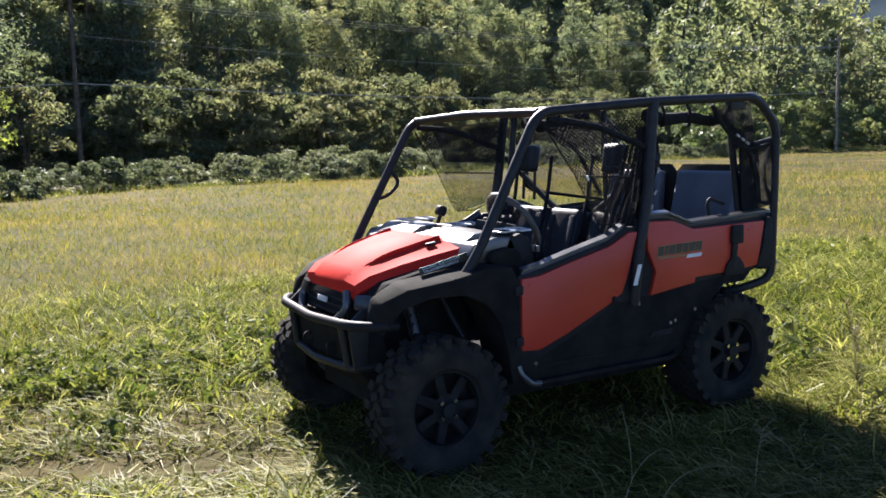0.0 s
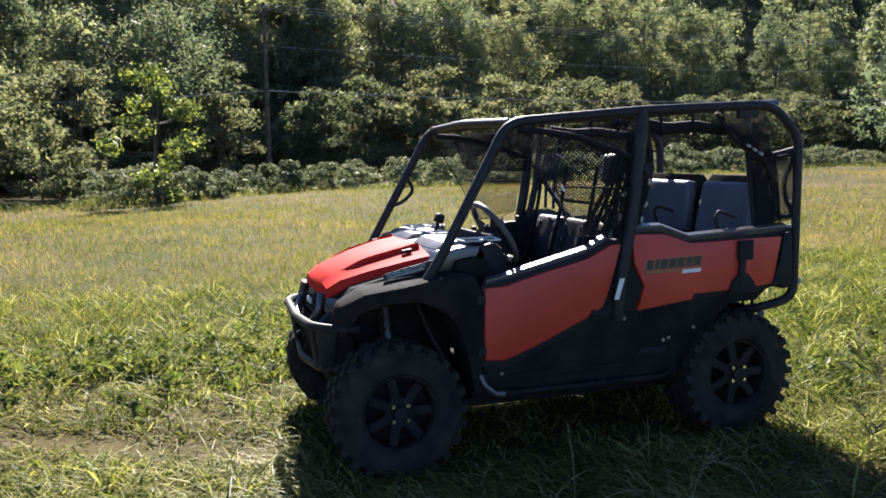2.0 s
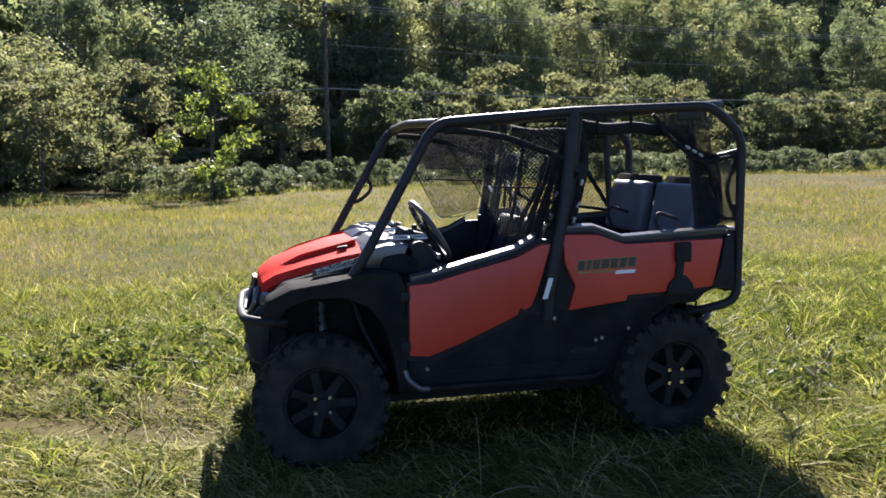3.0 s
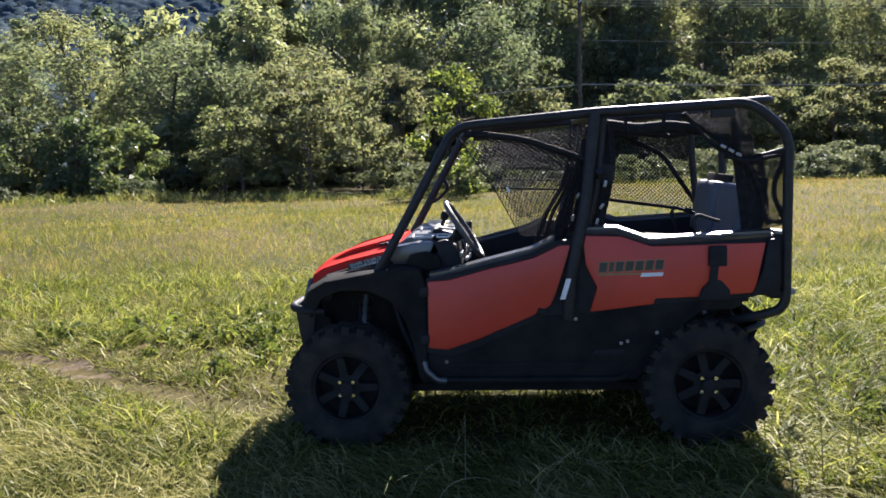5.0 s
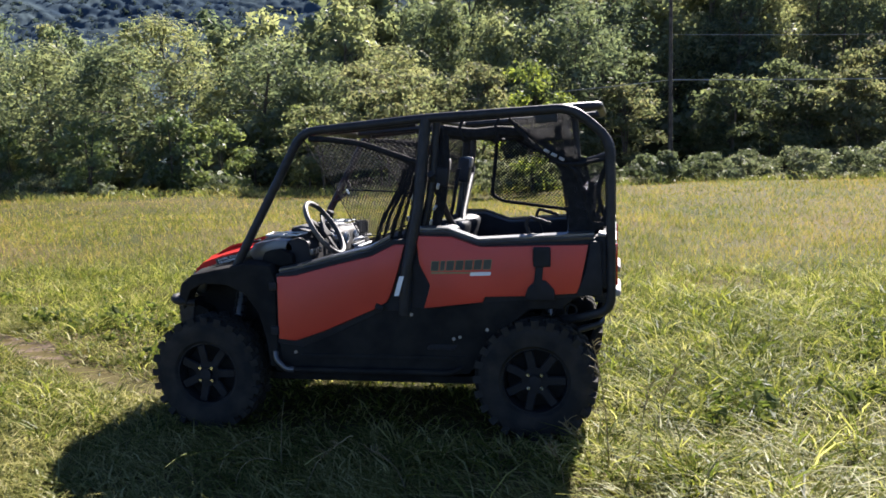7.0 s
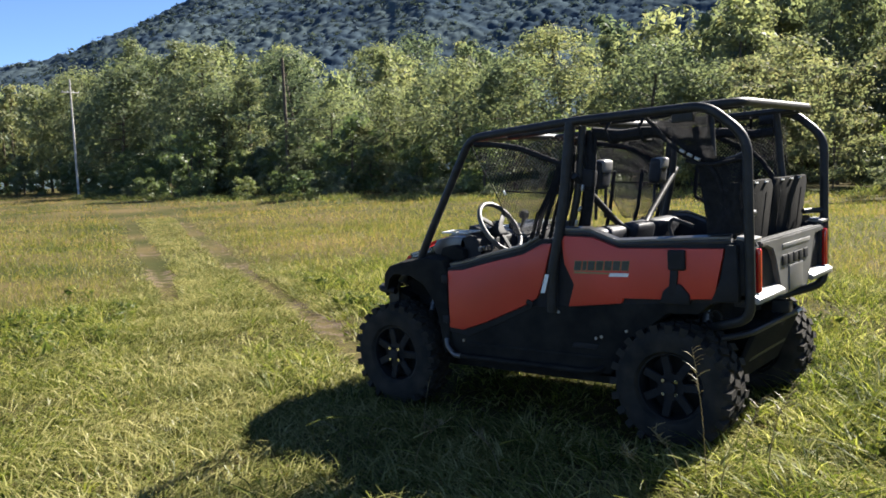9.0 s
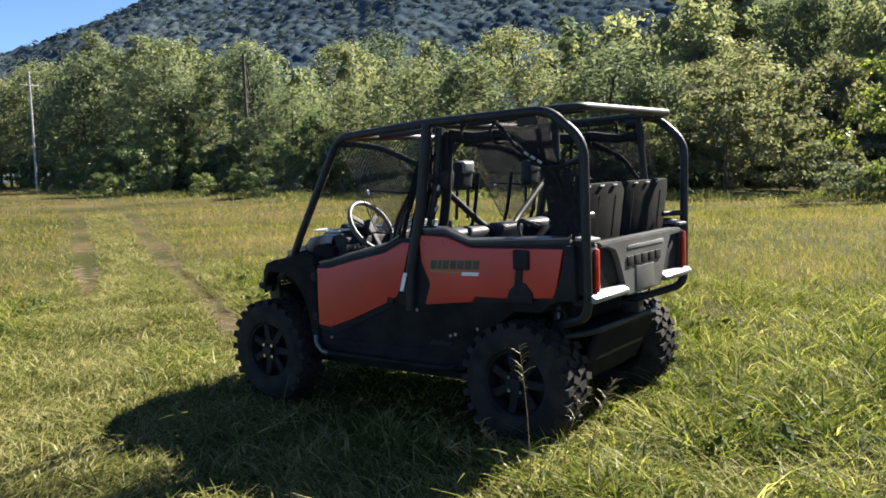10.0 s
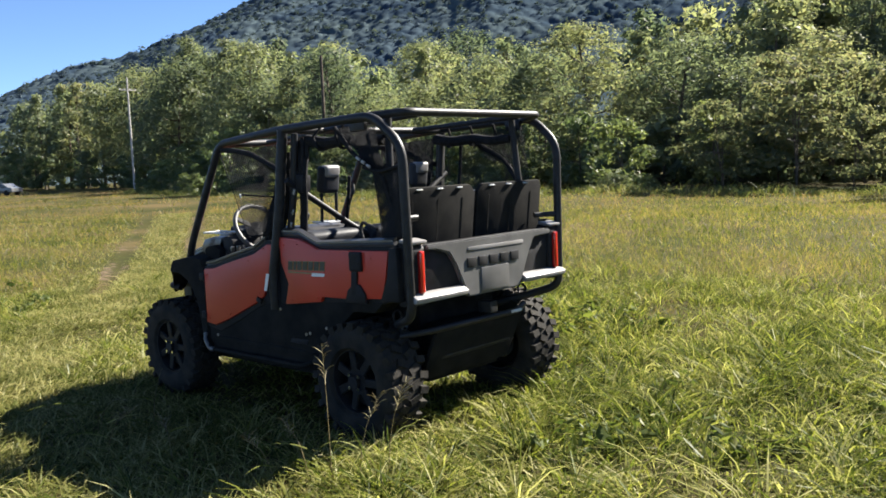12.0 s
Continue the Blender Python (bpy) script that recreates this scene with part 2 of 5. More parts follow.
def tube(bm, points, r, seg=10, bend=0.07, taper=1.0, flat=1.0):
    """A round bar along the points, with bent corners and closed ends."""
    pts = rounded(points, bend) if bend else [Vector(p) for p in points]
    rings, side = [], None
    for i, p in enumerate(pts):
        d = (pts[min(i + 1, len(pts) - 1)] - pts[max(i - 1, 0)]).normalized()
        if side is None:
            side = d.orthogonal().normalized()
        side = (side - d * side.dot(d)).normalized()
        up = d.cross(side)
        rr = r * (1 + (taper - 1) * i / (len(pts) - 1))
        rings.append([bm.verts.new(p + (side * math.cos(a) * flat + up * math.sin(a)) * rr) for a in (2 * math.pi * k / seg for k in range(seg))])
    for a, b in zip(rings, rings[1:]):
        for k in range(seg):
            bm.faces.new((a[k], a[(k + 1) % seg], b[(k + 1) % seg], b[k]))
    bm.faces.new(rings[0][::-1])
    bm.faces.new(rings[-1])
    return bm


def tubes(*runs, r=0.025, seg=10, bend=0.07):
    bm = bmesh.new()
    for run in runs:
        tube(bm, run, r, seg, bend)
    return bm


def block(size, at=(0, 0, 0), turn=(0, 0, 0), bevel=0.01, seg=2, bm=None, squeeze=None):
    """A box with rounded edges; squeeze(v) may shape it."""
    b2 = bmesh.new()
    bmesh.ops.create_cube(b2, size=1)
    for v in b2.verts:
        v.co = Vector((v.co.x * size[0], v.co.y * size[1], v.co.z * size[2]))
        if squeeze:
            v.co = Vector(squeeze(v.co))
    if bevel:
        bmesh.ops.bevel(b2, geom=b2.edges[:], offset=min(bevel, min(size) * 0.45), segments=seg, profile=0.6, affect="EDGES")
    b2.transform(pose(*at, *turn))
    if bm is None:
        return b2
    me = bpy.data.meshes.new("tmp")
    b2.to_mesh(me)
    b2.free()
    bm.from_mesh(me)
    bpy.data.meshes.remove(me)
    return bm


def sill_cap(points, y_out, y_in, drop):
    """A flat strip along points in x and z, between two widths, its inner edge lower or, with a drop below zero, higher."""
    bm = bmesh.new()
    rows_ = [[bm.verts.new(q) for q in ((x, y_out, z), (x, y_in, z - drop), (x, y_in, z - drop - 0.012), (x, y_out, z - 0.012))] for x, z in points]
    for a, b in zip(rows_, rows_[1:]):
        for k in range(4):
            bm.faces.new((a[k], b[k], b[(k + 1) % 4], a[(k + 1) % 4]))
    bm.faces.new(rows_[0])
    bm.faces.new(rows_[-1][::-1])
    bmesh.ops.recalc_face_normals(bm, faces=bm.faces[:])
    return bm


def slab(outline, y0, y1, bevel=0.008, bm=None, lean=None):
    """A plate with an outline in x and z, from y0 to y1."""
    b2 = bmesh.new()
    f = b2.faces.new([b2.verts.new((x, y0, z)) for x, z in outline])
    g = bmesh.ops.extrude_face_region(b2, geom=[f])
    for v in (e for e in g["geom"] if isinstance(e, bmesh.types.BMVert)):
        v.co.y = y1
    bmesh.ops.recalc_face_normals(b2, faces=b2.faces[:])
    if bevel:
        bmesh.ops.bevel(b2, geom=b2.edges[:], offset=bevel, segments=2, profile=0.6, affect="EDGES", clamp_overlap=True)
    if lean:
        for v in b2.verts:
            v.co = Vector(lean(v.co))
    if bm is None:
        return b2
    me = bpy.data.meshes.new("tmp")
    b2.to_mesh(me)
    b2.free()
    bm.from_mesh(me)
    bpy.data.meshes.remove(me)
    return bm


def lathe(profile, seg=40, at=(0, 0, 0), bm=None, closed=False):
    """A turned shape round the y axis; profile rows are (radius, y)."""
    bm = bm or bmesh.new()
    rings = []
    for r, y in profile:
        rings.append([bm.verts.new((at[0] + r * math.cos(2 * math.pi * k / seg), at[1] + y, at[2] + r * math.sin(2 * math.pi * k / seg))) for k in range(seg)])
    if closed:
        rings.append(rings[0])
    for a, b in zip(rings, rings[1:]):
        for k in range(seg):
            bm.faces.new((a[k], b[k], b[(k + 1) % seg], a[(k + 1) % seg]))
    if not closed:
        bm.faces.new(rings[0])
        bm.faces.new(rings[-1][::-1])
    bmesh.ops.recalc_face_normals(bm, faces=bm.faces[:])
    return bm


def loft(sections, bm=None, cap=True):
    """A skin over equal-length closed sections."""
    bm = bm or bmesh.new()
    rings = [[bm.verts.new(p) for p in s] for s in sections]
    n = len(rings[0])
    for a, b in zip(rings, rings[1:]):
        for k in range(n):
            bm.faces.new((a[k], a[(k + 1) % n], b[(k + 1) % n], b[k]))
    if cap:
        bm.faces.new(rings[0][::-1])
        bm.faces.new(rings[-1])
    bmesh.ops.recalc_face_normals(bm, faces=bm.faces[:])
    return bm


def thing(name, label, category, at=(0, 0, 0), group="", kind=""):
    e = new(name)
    e.empty_display_size = 0.3
    e.location = at
    bpy.context.view_layer.update()
    return tagged(e, label, category, group, kind)


# ---- the lie of the land ----
EDGE_X = np.array([-400, -200, -140, -100, -70, -40, -21, -5, 9, 20, 46, 69, 88, 160, 400.0])
EDGE_Y = np.array([66, 60, 58, 55, 37, 30.5, 27, 29, 35.5, 37.5, 48.5, 52, 54, 66, 110.0])
RUT_A = [(-1.2, -0.25), (-1.6, -0.05), (-2.1, 0.17), (-3.06, 0.8), (-4.0, 1.4), (-8.3, 4.0), (-12.7, 6.8), (-25.7, 15.2), (-60, 36)]
RUT_B = [(-0.6, -2.9), (-1.6, -1.95), (-2.7, -1.15), (-3.75, -0.35), (-8.3, 2.5), (-13.1, 5.4), (-24.5, 12.3), (-60, 33)]


def edge_y(x):
    return np.interp(x, EDGE_X, EDGE_Y)


def wave(x, y, s, k=0.0):
    """Soft wandering value from 0 to 1."""
    return 0.5 + 0.25 * (np.sin(x * s * 1.3 + 1.7 * np.sin(y * s * 0.7 + k) + k * 2.1) + np.sin(y * s * 1.1 + 1.9 * np.sin(x * s * 0.9 - k) + k * 0.7))


def rut_distance(x, y):
    d = np.full(np.shape(x), 1e9)
    for line in (RUT_A, RUT_B):
        for (ax, ay), (bx, by) in zip(line, line[1:]):
            ux, uy = bx - ax, by - ay
            s = np.clip(((x - ax) * ux + (y - ay) * uy) / (ux * ux + uy * uy), 0, 1)
            d = np.minimum(d, np.hypot(x - ax - s * ux, y - ay - s * uy))
    return d


LANE = [(-1.1, -1.6), (-3.4, 0.2), (-8.3, 3.25), (-13.0, 6.1), (-25.0, 13.7), (-60, 34.5)]


def lane(x, y):
    """1 on the driven way between the two wheel tracks, 0 off it."""
    d = np.full(np.shape(x), 1e9)
    for (ax, ay), (bx, by) in zip(LANE, LANE[1:]):
        ux, uy = bx - ax, by - ay
        s = np.clip(((x - ax) * ux + (y - ay) * uy) / (ux * ux + uy * uy), 0, 1)
        d = np.minimum(d, np.hypot(x - ax - s * ux, y - ay - s * uy))
    return np.exp(-(d / 1.25) ** 4)


def rutted(x, y):
    """True where the wheels have worn the sward through to the soil."""
    return (x < -6.5) | ((x < -1.5) & (y > -0.62 * x - 1.9))


def land(x, y):
    """Height of the ground: a nearly level meadow, a wooded slope behind its edge."""
    x, y = np.asarray(x, float), np.asarray(y, float)
    off = (y - edge_y(x)) * 0.9
    side = np.clip((x + 28) / 45, 0, 1)
    slope = np.clip(off - 26, 0, 160) * 0.46 * side * side * (3 - 2 * side)
    flat = np.clip(np.hypot(x, y) / 12 - 0.3, 0, 1)
    return slope + (wave(x, y, 0.21, 0.4) - 0.5) * 0.25 * flat + (wave(x, y, 1.7, 2.0) - 0.5) * 0.035 - 0.05 * rutted(x, y) * np.exp(-(rut_distance(x, y) / 0.16) ** 2)


def spaced(lo, hi, fine_lo, fine_hi, step, grow):
    """Grid lines: even in the middle, wider and wider outwards."""
    mid = list(np.arange(fine_lo, fine_hi + 1e-6, step))
    s, a = step, fine_lo
    left = []
    while a > lo:
        s *= grow
        a -= s
        left.append(max(a, lo))
    s, a = step, fine_hi
    right = []
    while a < hi:
        s *= grow
        a += s
        right.append(min(a, hi))
    return np.array(left[::-1] + mid + right)


gx, gy = spaced(-2600, 2600, -8, 9, 0.22, 1.07), spaced(-2600, 2600, -5, 6, 0.22, 1.07)
GX, GY = np.meshgrid(gx, gy)
GZ = land(GX, GY) * (np.hypot(GX, GY) < 900)
gv = np.stack([GX.ravel(), GY.ravel(), GZ.ravel()], 1)
gi = np.arange(len(gx) * len(gy)).reshape(len(gy), len(gx))
gf = np.stack([gi[:-1, :-1].ravel(), gi[:-1, 1:].ravel(), gi[1:, 1:].ravel(), gi[1:, :-1].ravel()], 1)
ground = new("ground", raw_mesh("ground", gv, gf, M_GROUND, True))
tagged(ground, "level hay meadow soil with two worn wheel tracks", "ground", kind="structure")


def strip(name, line, width, lift, material, label, category):
    """A worn strip of bare earth along a line, ragged at its edges."""
    pts = []
    for (ax, ay), (bx, by) in zip(line, line[1:]):
        n = max(2, int(math.hypot(bx - ax, by - ay) / 0.12))
        pts += [(ax + (bx - ax) * i / n, ay + (by - ay) * i / n) for i in range(n)]
    p = np.array(pts)
    d = np.gradient(p, axis=0)
    d /= np.linalg.norm(d, axis=1)[:, None] + 1e-9
    nrm = np.stack([-d[:, 1], d[:, 0]], 1)
    a = np.arange(len(p))
    gap = np.clip(wave(a * 0.12, a * 0.03, 1.0, len(line)) * 2.4 - 0.65, 0.15, 1.0)
    cols = []
    for k in np.linspace(-1, 1, 5):
        w = width * gap * (1 + 0.35 * np.sin(a * 0.9 + k * 4) + 0.2 * np.sin(a * 2.3 + k))
        q = p + nrm * (k * w)[:, None]
        cols.append(np.column_stack([q, land(q[:, 0], q[:, 1]) + lift * (1 - k * k) - 0.002]))
    v = np.concatenate(cols)
    n = len(p)
    f = [(c * n + i, c * n + i + 1, (c + 1) * n + i + 1, (c + 1) * n + i) for c in range(4) for i in range(n - 1)]
    ob = new(name, raw_mesh(name, v, np.array(f), material, True))
    return tagged(ob, label, category, kind="structure")


strip("wheel_track", RUT_A[1:8], 0.24, 0.012, M_DIRT, "bare brown wheel track worn through grass", "track")
strip("wheel_track", RUT_B[4:8], 0.22, 0.012, M_DIRT, "bare brown wheel track worn through grass", "track")


# ---- grass ----
def blades(name, x, y, h, w, lean, seed, material, label, steps=2, droop=0.35, way=None):
    """Many bent blades as one mesh."""
    rng = np.random.default_rng(seed)
    n = len(x)
    z = land(x, y) - 0.01
    a = rng.uniform(0, 2 * np.pi, n) if way is None else way
    face = rng.uniform(0, 2 * np.pi, n)
    lx, ly = np.cos(a) * lean * h, np.sin(a) * lean * h
    sx, sy = np.cos(face) * w / 2, np.sin(face) * w / 2
    rows = []
    for i in range(steps):
        s = i / steps
        px, py = x + lx * s ** 1.8, y + ly * s ** 1.8
        pz = z + h * (s - droop * lean * s * s)
        k = 1 - 0.45 * s
        rows += [np.stack([px - sx * k, py - sy * k, pz], 1), np.stack([px + sx * k, py + sy * k, pz], 1)]
    rows.append(np.stack([x + lx, y + ly, z + h * np.maximum(0.12, 1 - droop * lean)], 1))
    k = 2 * steps + 1
    v = np.stack(rows, 1).reshape(-1, 3)
    tri = []
    for i in range(steps - 1):
        o = 2 * i
        tri += [(o, o + 1, o + 3), (o, o + 3, o + 2)]
    tri.append((2 * steps - 2, 2 * steps - 1, 2 * steps))
    f = (np.arange(n)[:, None, None] * k + np.array(tri)[None]).reshape(-1, 3)
    ob = new(name, raw_mesh(name, v, f, material))
    return tagged(ob, label, "grass", kind="stuff")


def scatter(rng, n, x0, x1, y0, y1):
    return rng.uniform(x0, x1, n), rng.uniform(y0, y1, n)


def trodden(x, y):
    """0 where the grass stands, 1 where it is flattened by driving and feet."""
    near = np.exp(-((x + 0.8) / 3.2) ** 2 - ((y + 1.6) / 1.5) ** 2)
    wide = np.interp(x, [-26, -6, -3], [0.34, 0.5, 0.8])
    return np.clip(np.maximum(np.maximum(near, np.exp(-(rut_distance(x, y) / wide) ** 2)), 0.6 * lane(x, y)), 0, 1)


rng = np.random.default_rng(11)
x, y = scatter(rng, 450000, -8.5, 9.5, -9.0, 7.5)
fade = np.clip((7.5 - y) / 4.5, 0, 1) * np.clip((y + 9) / 4, 0, 1) * np.clip((x + 8.5) / 3, 0, 1) * np.clip((9.5 - x) / 2, 0, 1)
sel = rng.random(len(x)) < fade
x, y = x[sel], y[sel]
cl = wave(x, y, 2.3, 0.9) * 0.6 + wave(x, y, 6.1, 2.9) * 0.4
tr = trodden(x, y)
keep = (rng.random(len(x)) < np.clip(1.7 * cl, 0.3, 1) * (1 - 0.45 * tr))
keep &= rng.random(len(x)) > np.where(rutted(x, y), 0.96, 0.0) * np.exp(-(rut_distance(x, y) / (0.11 + 0.16 * wave(x, y, 3.3, 1.2))) ** 2)
x, y, cl, tr = x[keep], y[keep], cl[keep], tr[keep]
h = (0.06 + 0.13 * rng.random(len(x)) ** 1.3) * (0.5 + 0.95 * cl) * (1 - 0.5 * tr)
w, lean = rng.uniform(0.007, 0.014, len(x)) * (1 + 0.3 * tr), rng.uniform(0.4, 1.8, len(x)) + 0.7 * tr
front = (y > -4.6) & (y < 3.0)
blades("near_grass", x[front], y[front], h[front], w[front], lean[front], 1, M_GRASS, "sunlit green meadow grass, trodden near the vehicle", 2)
blades("outer_grass", x[~front], y[~front], h[~front], w[~front], lean[~front], 12, M_GRASS, "sunlit green meadow grass round the parking place", 1)
x, y = scatter(rng, 160000, -7.5, 9.0, -5.0, 5.0)
near = rng.random(len(x)) < np.clip((6.0 - np.hypot(x - 0.7, y + 2.0) * 0.7) / 3.0, 0.1, 1)
x, y = x[near], y[near]
blades("grass_undergrowth", x, y, rng.uniform(0.025, 0.075, len(x)), rng.uniform(0.010, 0.020, len(x)), rng.uniform(0.6, 2.0, len(x)), 6, M_THATCH, "short dark undergrowth between the grass blades", 1)
# grass laid flat by wheels and feet, combed along the way the vehicle came
x, y = scatter(rng, 240000, -9, 3.5, -4.6, 5.0)
keep = ((rut_distance(x, y) > 0.14) | ~rutted(x, y)) & (rng.random(len(x)) < 0.9 * trodden(x, y) * (0.35 + 0.65 * wave(x, y, 3.1, 0.6)) * np.where((y > -0.4) & (x > -4), 0.2, 1.0) * ~((np.abs(x) < 1.2) & (np.abs(y) < 0.8)))
x, y = x[keep], y[keep]
s = rng.uniform(0, 1, 16000) ** 1.5
lx, ly = -6 - 22 * s, 1.75 + 14.0 * s + rng.normal(0, 0.75, len(s))
clear = rut_distance(lx, ly) > 0.22
x, y = np.concatenate([x, lx[clear]]), np.concatenate([y, ly[clear]])
blades("lodged_grass", x, y, rng.uniform(0.11, 0.22, len(x)), rng.uniform(0.007, 0.014, len(x)), rng.uniform(1.2, 2.0, len(x)), 9, M_LODGED, "pale grass laid flat by wheels and feet", 2, 0.40, 2.5 + rng.normal(0, 0.8, len(x)) + 1.5 * (wave(x, y, 2.0, 5.0) - 0.5))
# longer blades in loose tufts that arch outwards from their middle
tx, ty = scatter(rng, 5200, -7.5, 9.0, -5.0, 6.0)
mx, my = scatter(rng, 900, 1.6, 7.5, -3.4, 3.0)
tx, ty = np.concatenate([tx, mx]), np.concatenate([ty, my])
tt = trodden(tx, ty)
keep = (rng.random(len(tx)) < (0.25 + 0.75 * wave(tx, ty, 1.4, 2.2)) * (1 - 0.85 * tt)) & ~((np.abs(tx) < 1.3) & (np.abs(ty) < 0.9)) & (rut_distance(tx, ty) > 0.2)
tx, ty = tx[keep], ty[keep]
# ranker growth round the rear wheels
ex, ey = np.concatenate([rng.uniform(1.15, 1.75, 34), rng.uniform(1.1, 1.9, 30)]), np.concatenate([rng.uniform(0.0, 1.1, 34), rng.uniform(-1.45, -0.85, 30)])
tx, ty = np.concatenate([tx, ex]), np.concatenate([ty, ey])
per = 14
r, a = np.abs(rng.normal(0, 0.09, (len(tx), per))), rng.uniform(0, 2 * np.pi, (len(tx), per))
rank = np.clip((tx - 1.2) / 1.2, 0, 1) * np.clip((5.5 - np.hypot(tx - 3.5, ty + 0.8)) / 2.5, 0, 1)
size = rng.uniform(0.14, 0.30, (len(tx), 1)) * (1 + 0.55 * rank[:, None] * rng.uniform(0.3, 1.0, (len(tx), 1))) * rng.uniform(0.5, 1.15, (len(tx), per))
x, y = (tx[:, None] + r * np.cos(a)).ravel(), (ty[:, None] + r * np.sin(a)).ravel()
blades("grass_tufts", x, y, size.ravel(), rng.uniform(0.007, 0.014, len(x)), (0.5 + 5.0 * r).ravel() + rng.uniform(0, 0.7, len(x)), 7, M_GRASS, "long arching grass tufts standing in the meadow", 3, 0.38, a.ravel())
# broad-leaved weeds
wx, wy = scatter(rng, 3000, -9, 10, -4.4, 8)
keep = (rng.random(len(wx)) < np.clip(wave(wx, wy, 0.8, 4.1) * 1.7 - 0.6, 0.05, 1)) & (trodden(wx, wy) < 0.35) & (wy < 3.5) & ((wx < -1.2) | (rng.random(len(wx)) < 0.6)) & ~((np.abs(wx) < 1.6) & (np.abs(wy) < 1.0))
wx, wy = wx[keep], wy[keep]
sx, sy = rng.normal(-1.9, 1.2, 120), rng.normal(1.9, 0.5, 120)
clear = (rut_distance(sx, sy) > 0.35) & ~((np.abs(sx) < 1.6) & (np.abs(sy) < 1.0))
wx, wy = np.concatenate([wx, sx[clear]]), np.concatenate([wy, sy[clear]])
wh = rng.uniform(0.08, 0.22, len(wx))
x, y = scatter(rng, 38000, -7, 8, -4.8, 3.5)
s = rng.uniform(0, 1, 26000)
x, y = np.concatenate([x, -2 - 22 * s]), np.concatenate([y, 0.0 + 13.6 * s + rng.normal(0, 0.85, len(s))])
tr = trodden(x, y)
keep = rng.random(len(x)) < (0.16 + 0.5 * tr) * (rut_distance(x, y) > 0.1) * np.where((y > -0.4) & (x < 0) & (x > -5), 0.45, 1.0)
x, y = x[keep], y[keep]
blades("flattened_straw", x, y, rng.uniform(0.03, 0.11, len(x)), rng.uniform(0.005, 0.011, len(x)), rng.uniform(1.2, 2.4, len(x)), 2, M_STRAW, "flattened dry straw lying over the grass", 2, 0.42)
az = np.radians(rng.uniform(-95, 80, 300000))
far = 4.0 * np.exp(rng.uniform(0, 1, len(az)) * math.log(9.0))
x, y = 0.5 + far * np.sin(az), -3.0 + far * np.cos(az)
thick = np.clip((7.5 - y) / 4.5, 0, 1) * np.clip((x + 8.5) / 3, 0, 1) * np.clip((9.5 - x) / 2, 0, 1)
out = (rng.random(len(x)) > thick) & (y < edge_y(x) + 1)
x, y, far = x[out], y[out], far[out]
bx, by = scatter(rng, 60000, -26, 26, -22, -4.5)
sel = rng.random(len(bx)) < np.where(np.abs(bx) > 8, 1.0, np.clip((-by - 4) / 4, 0, 1)) * np.clip(9 / np.hypot(bx, by), 0.2, 1)
bx, by = bx[sel], by[sel]
x, y, far = np.concatenate([x, bx]), np.concatenate([y, by]), np.concatenate([far, np.hypot(bx, by)])
cl = wave(x, y, 0.9, 3.0) * 0.5 + wave(x, y, 3.7, 1.0) * 0.5
rd = np.exp(-(rut_distance(x, y) / 0.50) ** 2)
bare = rng.random(len(x)) > 0.85 * np.exp(-(rut_distance(x, y) / 0.26) ** 2)
x, y, far, cl, rd = x[bare], y[bare], far[bare], cl[bare], rd[bare]
h = rng.uniform(0.08, 0.23, len(x)) * (0.4 + 0.9 * cl) * (1 - 0.75 * rd) * (1 - 0.45 * lane(x, y))
blades("meadow_grass", x, y, h, rng.uniform(0.006, 0.011, len(x)) * np.clip(far / 10, 0.9, 2.4), rng.uniform(0.2, 1.2, len(x)), 3, M_MEADOW, "open green meadow grass with lighter patches", 1)
x, y = scatter(rng, 1150000, -200, 150, 6, 70)
far = np.hypot(x, y)
keep = (y < edge_y(x) + 1) & (rng.random(len(x)) < np.clip(18 / far, 0.16, 1) * (0.4 + 0.6 * wave(x, y, 0.35, 1.5)) * (1 - 0.85 * np.exp(-(rut_distance(x, y) / 0.5) ** 2)) * (1 - 0.5 * lane(x, y)))
x, y, far = x[keep], y[keep], far[keep]
blades("seeding_grass", x, y, rng.uniform(0.10, 0.26, len(x)) * (0.5 + 0.8 * wave(x, y, 0.5, 0.3)), rng.uniform(0.006, 0.012, len(x)) * np.clip(far / 12, 1, 4), rng.uniform(0.2, 0.9, len(x)), 4, M_GRASS_FAR, "yellowing meadow grass gone to seed", 1)
x = rng.uniform(-90, 90, 32000)
y = edge_y(x) + rng.normal(0.6, 1.1, len(x))
blades("edge_herbs", x, y, rng.uniform(0.15, 0.70, len(x)) * (0.3 + 1.0 * wave(x, y, 0.9, 2.0)), rng.uniform(0.02, 0.05, len(x)), rng.uniform(0.6, 1.6, len(x)), 5, M_HERB, "rank pale green growth along the wood's edge", 2)


